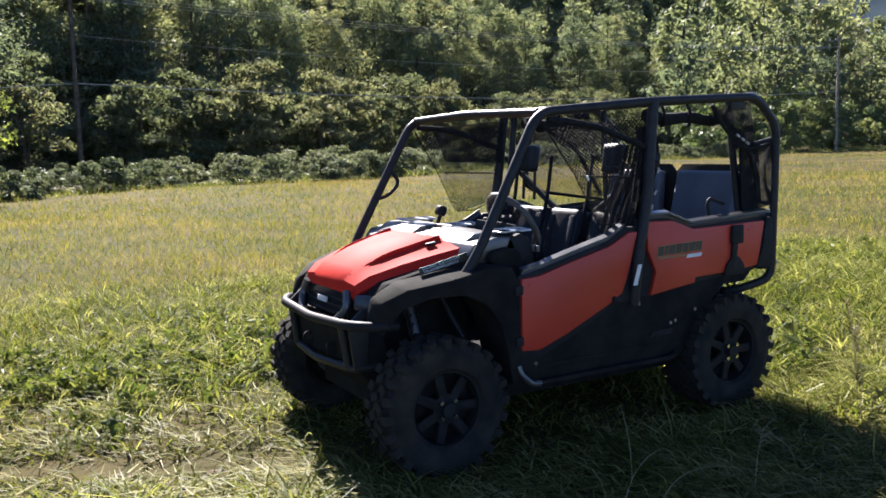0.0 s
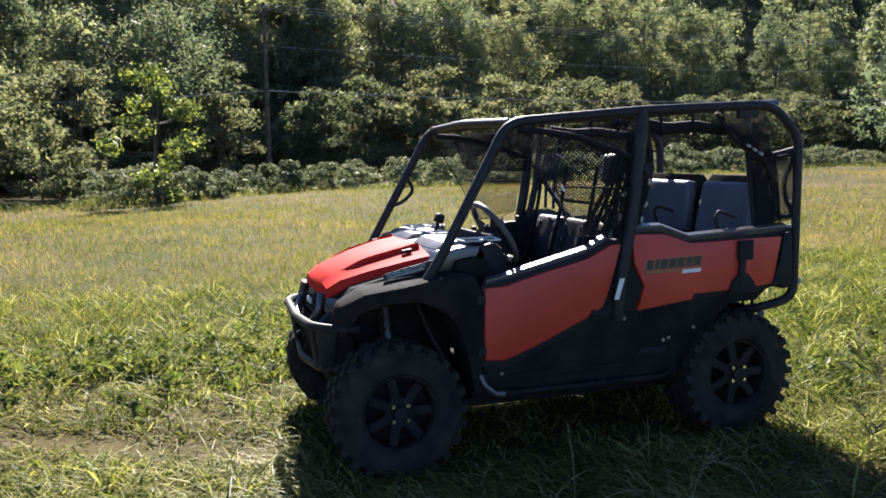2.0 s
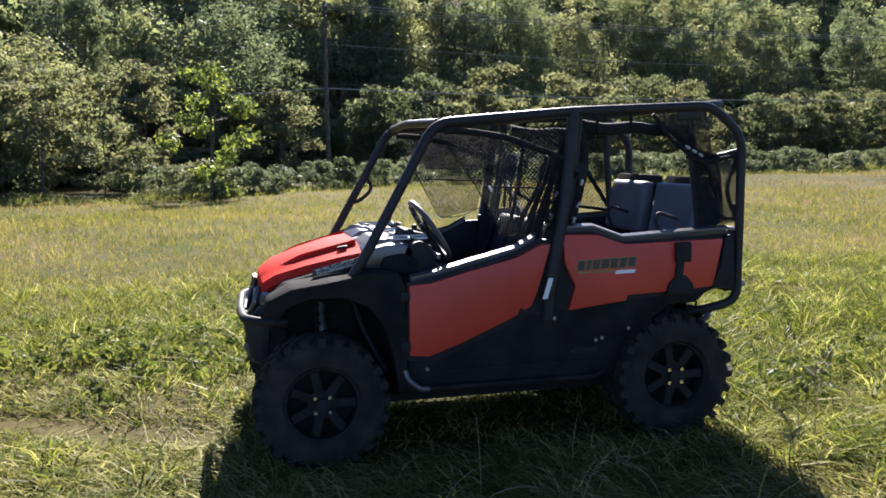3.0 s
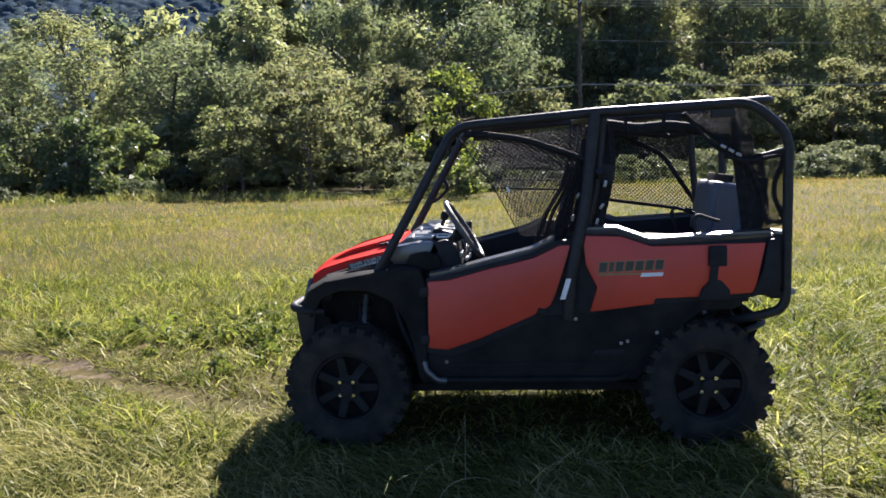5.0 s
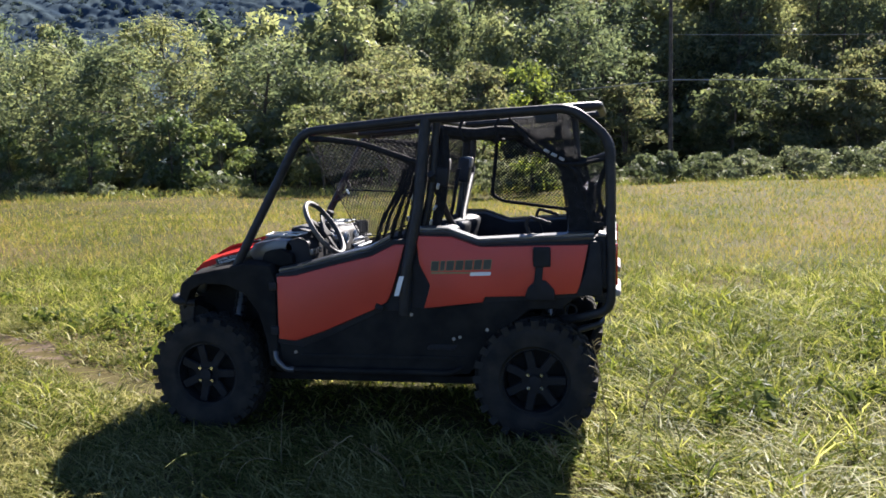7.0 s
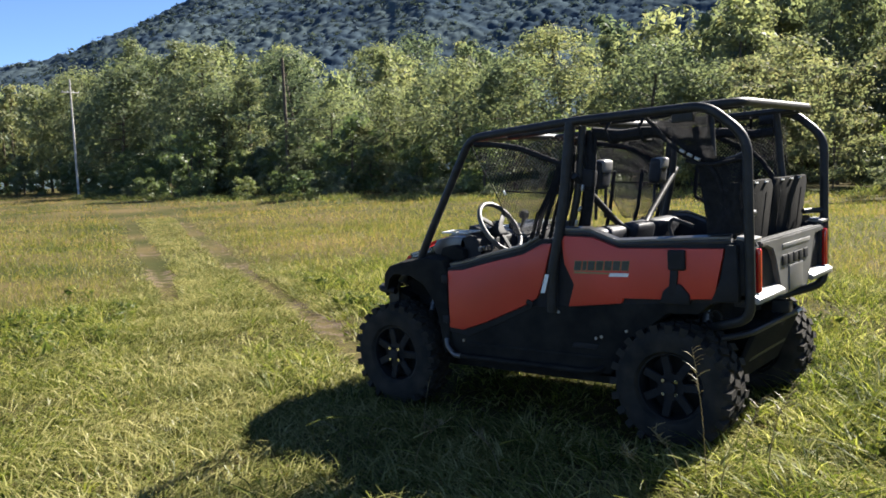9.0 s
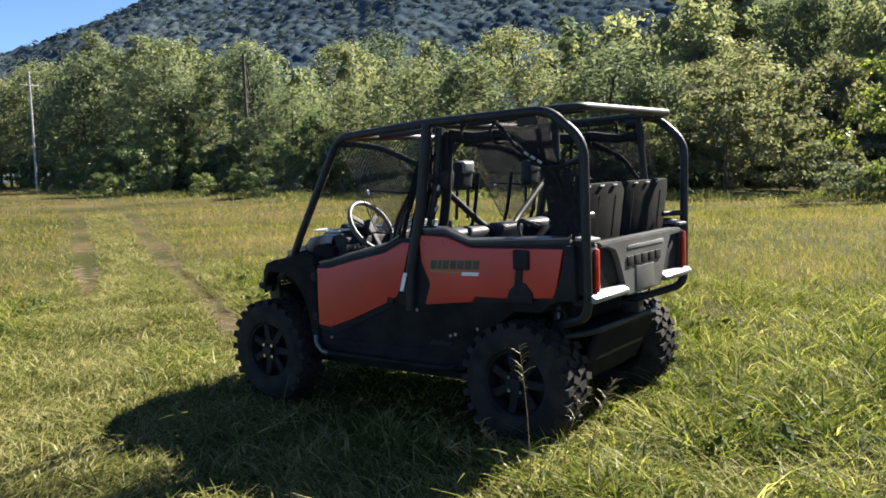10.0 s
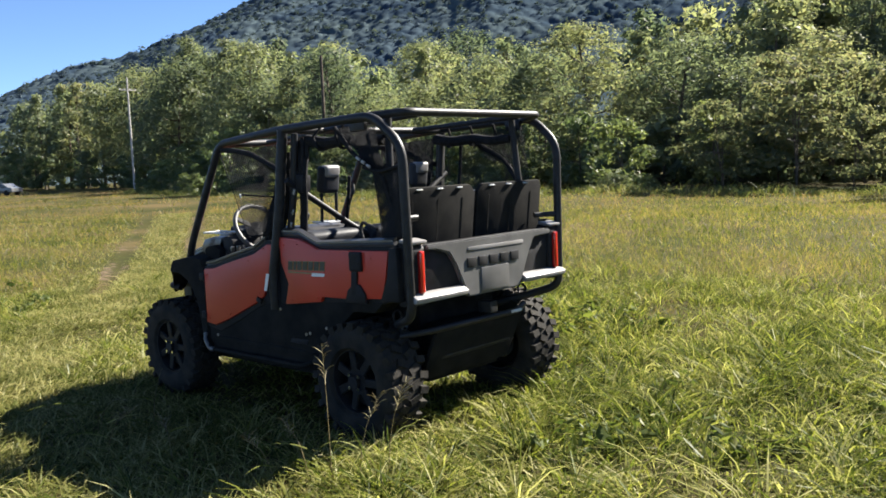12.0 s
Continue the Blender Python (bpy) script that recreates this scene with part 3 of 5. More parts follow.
# ---- trees ----
def leaf_cloud(rng, centres, radii, per, size, squash=0.75, three=False, flat=0.0):
    """Leaf-shaped quads gathered in clumps: arrays of vertices and faces."""
    vs = []
    for c, r, k in zip(centres, radii, per):
        d = rng.normal(size=(k, 3))
        d /= np.linalg.norm(d, axis=1)[:, None]
        p = c + d * (r * rng.uniform(0.35, 1.08, (k, 1)) ** 0.6) * np.array([1, 1, squash])
        up = d * 0.8 * (1 - flat) + rng.normal(size=(k, 3)) * 0.4 + np.array([0, 0, 0.35 + 0.9 * flat])
        up /= np.linalg.norm(up, axis=1)[:, None]
        t = np.cross(up, rng.normal(size=(k, 3)))
        t /= np.linalg.norm(t, axis=1)[:, None]
        b = np.cross(up, t)
        s = size * rng.uniform(0.5, 1.3, (k, 1))
        # every eighth leaf is enlarged and sunk into the clump to block light
        deep = np.arange(k) % 8 == 0
        s[deep] *= 2.3
        p[deep] = c + (p[deep] - c) * 0.55
        if three:
            vs.append(np.stack([p - t * s, p + b * s * 0.75 + t * s * 0.1, p + t * s * 0.9 - b * s * 0.3], 1).reshape(-1, 3))
        else:
            vs.append(np.stack([p - t * s, p + b * s * 0.42 - up * s * 0.1, p + t * s, p - b * s * 0.42 - up * s * 0.1], 1).reshape(-1, 3))
    v = np.concatenate(vs)
    return v, np.arange(len(v)).reshape(-1, 3 if three else 4)


v, f = leaf_cloud(np.random.default_rng(8), [np.array([px, py, float(land(px, py)) + k * 0.55]) for px, py, k in zip(wx, wy, wh)], wh * 0.75, [40] * len(wx), 0.027, 0.8)
tagged(new("broadleaf_weeds", raw_mesh("broadleaf_weeds", v, f, M_WEED)), "low broad-leaved weeds among the meadow grass", "weeds", kind="stuff")


def tree(name, seed, height, spread, base, clumps, leaves, leaf, material, label, category="tree", squash=0.75, cone=0.0, stems=1, flat=0.0):
    """A trunk with limbs, and a crown of leaf clumps round the limbs' ends."""
    rng = np.random.default_rng(seed)
    e = thing(name, label, category)
    bm = bmesh.new()
    centres, radii = [], []
    for s in range(stems):
        lean = rng.uniform(-0.1, 0.1, 2) * height + (rng.uniform(-0.2, 0.2, 2) * spread if stems > 1 else 0)
        tops = [Vector((lean[0] * k ** 1.5 + 0.06 * math.sin(k * 6 + seed), lean[1] * k ** 1.5, height * 0.93 * k)) for k in np.linspace(0, 1, 7)]
        tops[0].z = -0.4
        tube(bm, tops, height * 0.017 / stems ** 0.5, 5, 0, 0.15)
        for i in range(clumps // stems):
            k = base + (1 - base) * ((i + rng.random()) / (clumps // stems))
            a = i * 2.399 + rng.uniform(-0.5, 0.5)
            room = (1 - cone * k) * math.sin(math.pi * min(1, max(0.12, (k - base) / (1.02 - base) * 0.86 + 0.14))) ** 0.6
            r = spread * room * rng.uniform(0.35, 1.0)
            root = Vector((lean[0] * k ** 1.5, lean[1] * k ** 1.5, height * k * 0.82))
            tip = Vector((root.x + r * math.cos(a), root.y + r * math.sin(a), height * k - rng.uniform(0, 0.05) * height))
            if i % 4 == 0:
                tube(bm, [root, root.lerp(tip, 0.55) + Vector((0, 0, -0.03 * height)), tip], height * 0.0055, 3, 0, 0.3)
            centres.append(np.array(tip))
            radii.append(spread * rng.uniform(0.22, 0.42) * (1 - 0.35 * cone * k))
    part("trunk", bm, M_BARK, e)
    total = sum(r * r for r in radii)
    v, f = leaf_cloud(rng, centres, radii, [max(20, int(leaves * r * r / total)) for r in radii], leaf, squash, leaf > 0.05, flat)
    crown = new("crown", raw_mesh("crown", v, f, material))
    crown.parent = e
    return e


TREES = [tree("broadleaf_tree", 21, 11.5, 3.6, 0.22, 52, 8600, 0.118, M_LEAF, "tall broadleaf tree with backlit green crown"),
         tree("broadleaf_tree", 22, 12.5, 3.2, 0.30, 50, 7800, 0.115, M_LEAF, "tall broadleaf tree with backlit green crown"),
         tree("broadleaf_tree", 23, 10.0, 3.9, 0.18, 50, 8600, 0.118, M_LEAF, "wide broadleaf tree with dense green crown"),
         tree("broadleaf_tree", 24, 13.0, 2.7, 0.15, 54, 7800, 0.116, M_LEAF, "narrow tall tree with tapering green crown", cone=0.55),
         tree("broadleaf_tree", 25, 9.0, 2.6, 0.35, 36, 4800, 0.115, M_LEAF, "thin woodland tree with sparse leaves", squash=0.6)]
DEEP = [tree("woodland_tree", 26, 11.5, 3.6, 0.22, 36, 1900, 0.25, M_LEAF, "tall woodland tree on the wooded slope"),
        tree("woodland_tree", 27, 12.5, 3.0, 0.28, 34, 1700, 0.24, M_LEAF, "tall woodland tree on the wooded slope"),
        tree("woodland_tree", 28, 10.0, 3.8, 0.20, 34, 1900, 0.25, M_LEAF, "wide woodland tree on the wooded slope"),
        tree("woodland_tree", 29, 13.0, 2.6, 0.15, 36, 1700, 0.24, M_LEAF, "narrow woodland tree on the wooded slope", cone=0.5)]
SAPLINGS = [tree("young_tree", 31, 4.6, 1.9, 0.12, 24, 2300, 0.13, M_LEAF_SUN, "young bright green tree at the wood's edge", stems=2),
            tree("young_tree", 32, 3.6, 1.7, 0.08, 22, 2000, 0.12, M_LEAF_SUN, "young bushy tree at the wood's edge", stems=2),
            tree("young_tree", 33, 5.4, 1.7, 0.15, 24, 2200, 0.13, M_LEAF, "young dark green tree at the wood's edge")]
SHRUBS = [tree("bramble_bush", 41, 1.5, 1.35, 0.1, 16, 2000, 0.085, M_BRAMBLE, "low grey-green bramble bush by the meadow", "bush", 0.7, stems=2),
          tree("bramble_bush", 42, 1.1, 1.1, 0.1, 14, 1750, 0.08, M_BRAMBLE, "low grey-green bramble bush by the meadow", "bush", 0.7, stems=2),
          tree("shrub", 43, 2.4, 1.5, 0.08, 18, 2100, 0.10, M_LEAF_SUN, "leafy green shrub at the wood's edge", "bush", 0.7, stems=2)]
SUMACS = [tree("sumac_bush", 45, 5.0, 2.3, 0.18, 34, 2900, 0.115, M_SUMAC, "pale grey-green sumac thicket with layered sprays", "bush", 0.42, stems=3, flat=0.25),
          tree("sumac_bush", 46, 4.3, 2.5, 0.15, 34, 2900, 0.115, M_SUMAC, "spreading pale sumac thicket with layered sprays", "bush", 0.42, stems=4, flat=0.25),
          tree("sumac_bush", 47, 5.6, 2.0, 0.2, 32, 2700, 0.115, M_SUMAC, "tall pale sumac bush at the wood's edge", "bush", 0.45, stems=3, flat=0.2)]
POLES = [tree("slender_tree", 37, 14.0, 2.1, 0.38, 44, 4200, 0.105, M_LEAF, "slender woodland tree with bare lower trunk", squash=0.6),
         tree("slender_tree", 38, 12.5, 2.4, 0.42, 44, 4200, 0.105, M_LEAF, "slender woodland tree with bare lower trunk", squash=0.65)]

UNDER = [tree("understorey_bush", 51, 3.0, 2.1, 0.05, 14, 600, 0.25, M_LEAF, "dark understorey bush beneath the trees", "bush", 0.8, stems=2),
         tree("understorey_bush", 52, 2.4, 1.9, 0.05, 14, 560, 0.23, M_LEAF, "dark understorey bush beneath the trees", "bush", 0.8, stems=2)]


def plant(source, x, y, size, rng, wide=1.0):
    tilt = 3.0
    m = pose(x, y, float(land(x, y)) - 0.05, rng.uniform(-tilt, tilt), rng.uniform(-tilt, tilt), rng.uniform(0, 360))
    e = copy_thing(source, m)
    tagged(e, group="trees and bushes at the meadow's edge")
    e.scale = (size * wide * rng.uniform(0.9, 1.12), size * wide * rng.uniform(0.9, 1.12), size)
    return e


USED = set()


def row(kinds, x0, x1, offset, jitter, spacing, low, high, seed, wide=1.0):
    """Plants along the meadow's edge, that far behind it; the first of each kind stands in the row itself."""
    rng = random.Random(seed)
    x = x0
    while x < x1:
        slope = float(edge_y(x + 1) - edge_y(x - 1)) / 2
        step = spacing * rng.uniform(0.7, 1.3) / math.hypot(1, slope)
        o = offset + rng.uniform(-jitter, jitter)
        ln = math.hypot(1, slope)
        px, py = x - o * slope / ln, float(edge_y(x)) + o / ln
        src, size = rng.choice(kinds), rng.uniform(low, high)
        if (offset > 9 and 2.9 < px < 5.4 and py < 49.5) or (offset > 2 and -47.6 < px < -43.6 and py < 39.6):
            x += step
            continue
        if src.name not in USED:
            USED.add(src.name)
            src.location, src.scale = (px, py, float(land(px, py)) - 0.05), (size, size, size)
        else:
            plant(src, px, py, size, rng, wide)
        x += step


row(SHRUBS[:2], -3, 60, 0.9, 0.7, 1.9, 0.7, 1.2, 1)
row(SHRUBS, -75, -12, 1.6, 1.2, 4.2, 0.5, 1.0, 2)
row(SHRUBS[2:] + SAPLINGS[:2], -90, -11, 3.8, 1.4, 5.6, 0.7, 1.1, 3)
row(SHRUBS[:2], -3, 62, 4.2, 1.2, 2.8, 0.6, 0.95, 75)
row(SHRUBS[:2], -2, 62, 8.0, 1.3, 3.0, 0.8, 1.15, 76)
row(SUMACS, -11, 68, 16.8, 1.2, 2.9, 1.05, 1.4, 71)
row(SUMACS, -10, 68, 20.5, 1.0, 4.0, 1.2, 1.55, 72)
row(SUMACS, -11, -3, 3.6, 0.9, 2.4, 0.72, 1.0, 77)
row(SUMACS, -9, -1, 8.5, 1.0, 3.2, 0.9, 1.15, 78)
row(SUMACS, -46, -28, 4.5, 0.8, 7.5, 0.6, 0.8, 73)
row(SHRUBS[2:] + SAPLINGS[:2], 60, 160, 3.0, 1.4, 4.5, 1.0, 1.5, 33)
row(SAPLINGS, -100, -10, 7.0, 1.6, 7.0, 0.8, 1.15, 4)
row(SAPLINGS, -10, 90, 25.0, 1.2, 6.5, 0.9, 1.25, 41)
row(POLES, -10, 90, 36.0, 2.5, 4.8, 0.95, 1.25, 74)
row(UNDER, -75, -10, 9.6, 1.0, 2.9, 0.8, 1.2, 51)
row(UNDER, -75, -10, 14.5, 1.2, 3.1, 0.9, 1.3, 52)
row(UNDER, -10, 60, 27.5, 1.2, 3.1, 0.9, 1.3, 53)
row(UNDER, -10, 60, 33.0, 1.2, 3.3, 0.9, 1.3, 54)
row(TREES[:4], -130, -96, 11.5, 1.8, 6.0, 1.4, 1.65, 5, 1.3)
row(TREES[:4], -96, -70, 11.5, 1.8, 6.0, 1.05, 1.3, 55, 1.3)
row(SHRUBS[2:] + SAPLINGS, -230, -88, 5.0, 2.5, 4.0, 1.1, 1.6, 36)
row(DEEP, -180, -130, 11.5, 1.8, 6.0, 1.3, 1.55, 35)
row(TREES[:4], -70, -45, 11.5, 1.8, 5.2, 0.75, 0.95, 25, 1.3)
row(TREES[:4], -45, -8, 11.5, 1.8, 5.0, 0.60, 0.82, 15, 1.3)
row(TREES[:4], -14, 90, 32.0, 1.8, 5.0, 0.95, 1.22, 13)
row(DEEP, -180, -98, 19, 2.0, 7.0, 1.4, 1.65, 6)
row(DEEP, -98, -70, 19, 2.0, 6.5, 1.1, 1.35, 56)
row(DEEP, -70, -45, 18.5, 2.0, 5.8, 0.8, 1.0, 26)
row(DEEP, -45, -12, 17.5, 2.0, 5.6, 0.68, 0.88, 16)
row(TREES[:4], -13, 3, 21.5, 1.5, 4.2, 0.85, 1.05, 81)
row(DEEP, -30, 4, 30.0, 2.0, 5.0, 0.95, 1.2, 82)
row(TREES, -18, 70, 39.0, 2.0, 5.8, 1.05, 1.3, 14)
row(DEEP, 70, 200, 12, 2.5, 6.0, 1.1, 1.4, 17)
row(DEEP, 90, 250, 29, 3.0, 8.0, 1.7, 2.1, 64)
row(DEEP, -70, -12, 26, 2.5, 6.4, 0.78, 1.0, 7)
for k, (off, gap, x0) in enumerate(((45, 6.6, -27), (52, 7.4, -28), (60, 8.2, 20), (70, 9.2, 40))):
    row(DEEP, x0, 130 + off * 0.5, off, 2.5, gap, 0.95, 1.3, 20 + k)
row(DEEP, 60, 190, 72, 3.0, 7.5, 1.4, 1.8, 61)
row(DEEP, 60, 200, 84, 3.0, 8.0, 1.5, 1.9, 62)
row(DEEP, 60, 220, 97, 3.0, 9.0, 1.7, 2.1, 63)
for src, px, py, size, wide, turn in ((TREES[3], -112.0, 71.0, 1.74, 1.15, 40), (TREES[2], -100.5, 60.0, 1.66, 1.1, 10), (TREES[0], -72.0, 86.0, 1.66, 1.2, 80), (TREES[1], -58.0, 62.0, 1.15, 1.4, 120),
                                      (TREES[0], -1.6, 51.5, 0.95, 1.15, 30), (TREES[3], -4.4, 58.0, 1.15, 1.2, 200), (TREES[1], 0.6, 63.0, 1.2, 1.2, 310), (DEEP[0], -3.4, 71.0, 1.6, 1.15, 70), (DEEP[2], 2.5, 75.0, 1.7, 1.1, 150)):
    e = copy_thing(src, pose(px, py, float(land(px, py)) - 0.05, 0, 0, turn))
    e.scale = (size * wide, size * wide, size)
    tagged(e, group="trees and bushes at the meadow's edge")
lime = tree("young_tree", 35, 5.3, 1.7, 0.10, 26, 2600, 0.10, M_LIME, "bright lime green young tree in the sun", stems=2)
lime.location = (-2.0, 30.3, float(land(-2.0, 30.3)) - 0.05)


# ---- the wooded mountain behind ----
RIDGE_AZ = [-112, -90, -80, -69, -62, -58.7, -54, -45, -30, 0, 40, 75]
RIDGE_EL = [0.2, 0.7, 2.0, 4.8, 7.3, 9.15, 10.7, 13.3, 15.4, 15.5, 13, 10]


def mountain():
    az = np.radians(np.concatenate([np.linspace(-112, -20, 110)[:-1], np.linspace(-20, 75, 60)]))
    rad = np.concatenate([np.linspace(300, 480, 20)[:-1], np.linspace(480, 720, 60)[:-1], np.linspace(720, 780, 8)])
    A, R = np.meshgrid(az, rad)
    X, Y = R * np.sin(A), R * np.cos(A)
    ridge = np.tan(np.radians(np.interp(np.degrees(A), RIDGE_AZ, RIDGE_EL))) * 700
    s = np.clip((R - 300) / 400, 0, 1)
    Z = ridge * (s ** 1.1) * np.where(R > 700, 1 - (R - 700) / 220, 1)
    Z += (wave(X, Y, 0.02, 1.0) - 0.5) * 18 * s * np.clip(ridge / 80, 0, 1)
    Z += (wave(X, Y, 0.055, 3.0) - 0.5) * 9 * s * (1 - s) * 2
    v = np.stack([X.ravel(), Y.ravel(), Z.ravel()], 1)
    i = np.arange(A.size).reshape(A.shape)
    f = np.stack([i[:-1, :-1].ravel(), i[1:, :-1].ravel(), i[1:, 1:].ravel(), i[:-1, 1:].ravel()], 1)
    return tagged(new("mountain", raw_mesh("mountain", v, f, M_FAR_HAZED, True)), "distant forested mountain under a clear sky, tinted blue for haze", "mountain", kind="structure")


def ridge_height(az, r):
    ridge = np.tan(np.radians(np.interp(np.degrees(az), RIDGE_AZ, RIDGE_EL))) * 700
    x, y = r * np.sin(az), r * np.cos(az)
    s = np.clip((r - 300) / 400, 0, 1)
    return ridge * (s ** 1.1) * np.where(r > 700, 1 - (r - 700) / 220, 1) + (wave(x, y, 0.02, 1.0) - 0.5) * 18 * s * np.clip(ridge / 80, 0, 1) + (wave(x, y, 0.055, 3.0) - 0.5) * 9 * s * (1 - s) * 2


def mountain_crowns():
    """The closed canopy on the mountain's near side: domed crowns shoulder to shoulder."""
    rng = np.random.default_rng(5)
    az, rad = np.radians(np.linspace(-90, -8, 610)), np.linspace(400, 708, 190)
    A, R = np.meshgrid(az, rad)
    top = np.zeros(A.shape)
    da, dr = az[1] - az[0], rad[1] - rad[0]
    for _ in range(15000):
        ca, cr = rng.uniform(az[0], az[-1]), math.sqrt(rng.uniform(rad[0] ** 2, rad[-1] ** 2))
        w, h = rng.uniform(2.0, 4.8), rng.uniform(0.7, 2.5)
        i0, i1 = np.searchsorted(rad, (cr - w, cr + w))
        j0, j1 = np.searchsorted(az, (ca - w / cr, ca + w / cr))
        if i1 > i0 and j1 > j0:
            d2 = ((R[i0:i1, j0:j1] - cr) ** 2 + ((A[i0:i1, j0:j1] - ca) * cr) ** 2) / (w * w)
            top[i0:i1, j0:j1] = np.maximum(top[i0:i1, j0:j1], h * np.sqrt(np.clip(1 - d2, 0, 1)))
    top += rng.uniform(-0.35, 0.35, top.shape)
    X, Y, Z = R * np.sin(A), R * np.cos(A), ridge_height(A, R) + top
    i = np.arange(A.size).reshape(A.shape)
    f = np.stack([i[:-1, :-1].ravel(), i[1:, :-1].ravel(), i[1:, 1:].ravel(), i[:-1, 1:].ravel()], 1)
    ob = new("mountain_trees", raw_mesh("mountain_trees", np.stack([X.ravel(), Y.ravel(), Z.ravel()], 1), f, M_FAR_HAZED, True))
    tagged(ob, "closed forest covering the mountain, its green tinted blue for haze", "trees", kind="stuff")
    count = 2600
    az, r = np.radians(rng.uniform(-88, -22, count)), np.sqrt(rng.uniform(430 ** 2, 706 ** 2, count))
    at = np.stack([r * np.sin(az), r * np.cos(az), ridge_height(az, r) + 1.8], 1)
    v, f = leaf_cloud(rng, at, rng.uniform(1.6, 3.6, count), [14] * count, 0.9, 0.8, True)
    ob = new("mountain_crowns", raw_mesh("mountain_crowns", v, f, M_CANOPY_HAZED))
    return tagged(ob, "taller crowns standing out of the forest, tinted blue for haze", "trees", kind="stuff")


mountain()
mountain_crowns()


# ---- poles and wires ----
def utility_pole(x, y, height, arm, label, wood=M_POLE, drop=0.5):
    z = float(land(x, y))
    e = thing("utility_pole", label, "pole", (x, y, z))
    part("shaft", tube(bmesh.new(), [(x, y, z - 0.5), (x, y, z + height)], 0.15, 10, 0, 0.65), wood, e)
    if arm:
        part("crossarm", block((0.1, 2.2, 0.12), (x, y, z + height - drop), bevel=0.01), wood, e)
        for k in (-1, -0.35, 0.35, 1):
            part("insulator", lathe([(0.04, 0), (0.05, 0.05), (0.03, 0.09), (0.045, 0.13), (0.02, 0.17)], 8), M_SILVER, e).matrix_world = pose(x, y + k, z + height - drop + 0.06, 90)
    return e


POLE_A, POLE_B, POLE_C, POLE_D = (4.4, 48.1), (-93.7, 49.7), (-45.9, 39.2), (76.0, 52.0)
utility_pole(*POLE_A, 10.6, True, "dark wooden utility pole among bushes", M_BARK)
utility_pole(*POLE_B, 13.4, True, "pale wooden utility pole at the meadow's end", M_POLE_PALE, 1.5)
utility_pole(*POLE_C, 9.9, False, "dark wooden utility pole before the trees", M_BARK)
utility_pole(*POLE_D, 11.5, True, "weathered wooden utility pole among bushes")


def wire(a, za, b, zb, sag, r, label):
    pts = []
    for i in range(25):
        s = i / 24
        pts.append((a[0] + (b[0] - a[0]) * s, a[1] + (b[1] - a[1]) * s, za + (zb - za) * s - sag * 4 * s * (1 - s)))
    ob = part("overhead_cable", tube(bmesh.new(), pts, r, 6, 0), M_WIRE)
    return tagged(ob, label, "cable")


za, zd = float(land(*POLE_A)), float(land(*POLE_D))
for h, dy in ((10.3, -1.0), (10.3, 0.0), (10.3, 1.0), (8.1, 0.0)):
    wire((POLE_A[0], POLE_A[1] + dy), za + h, (POLE_D[0], POLE_D[1] + dy), zd + h, 0.9, 0.012, "thin overhead power line between wooden poles")
wire(POLE_A, za + 5.5, POLE_D, zd + 6.0, 0.8, 0.028, "thick overhead telephone cable between wooden poles")
wire(POLE_A, za + 5.5, POLE_C, 5.6, 1.2, 0.022, "thick overhead telephone cable between wooden poles")


# ---- the vehicle ----
utv = thing("utility_vehicle", "red and black side-by-side utility vehicle parked on grass", "vehicle")


def both(name, make, material, label="", parent=None):
    """A part for each side: make(s) builds it with s = -1 on the driver's side, +1 on the other."""
    return [part(name, make(s), material, parent or utv, label) for s in (-1, 1)]


# wheels
TREAD = bpy.data.meshes.new("tread_block")
b2 = block((0.046, 1.0, 0.040), bevel=0)
b2.to_mesh(TREAD)
b2.free()
TREAD.materials.append(M_TYRE)


def tread_blocks(hub, r, half, count, hold):
    for i in range(count):
        for k, (yy, ln, tw) in enumerate(((-half * 0.74, half * 0.46, 12), (-half * 0.24, half * 0.50, -24), (half * 0.26, half * 0.50, 24), (half * 0.75, half * 0.44, -12))):
            a = 2 * math.pi * (i + (0.5 if k % 2 else 0)) / count
            ob = new("tread_block", TREAD)
            ob.parent = hold
            ob.matrix_basis = Matrix.Translation(hub) @ Matrix.Rotation(-a, 4, "Y") @ pose(r - 0.010, yy, 0, tw, 0, 0) @ Matrix.Diagonal((1, ln, 1, 1))


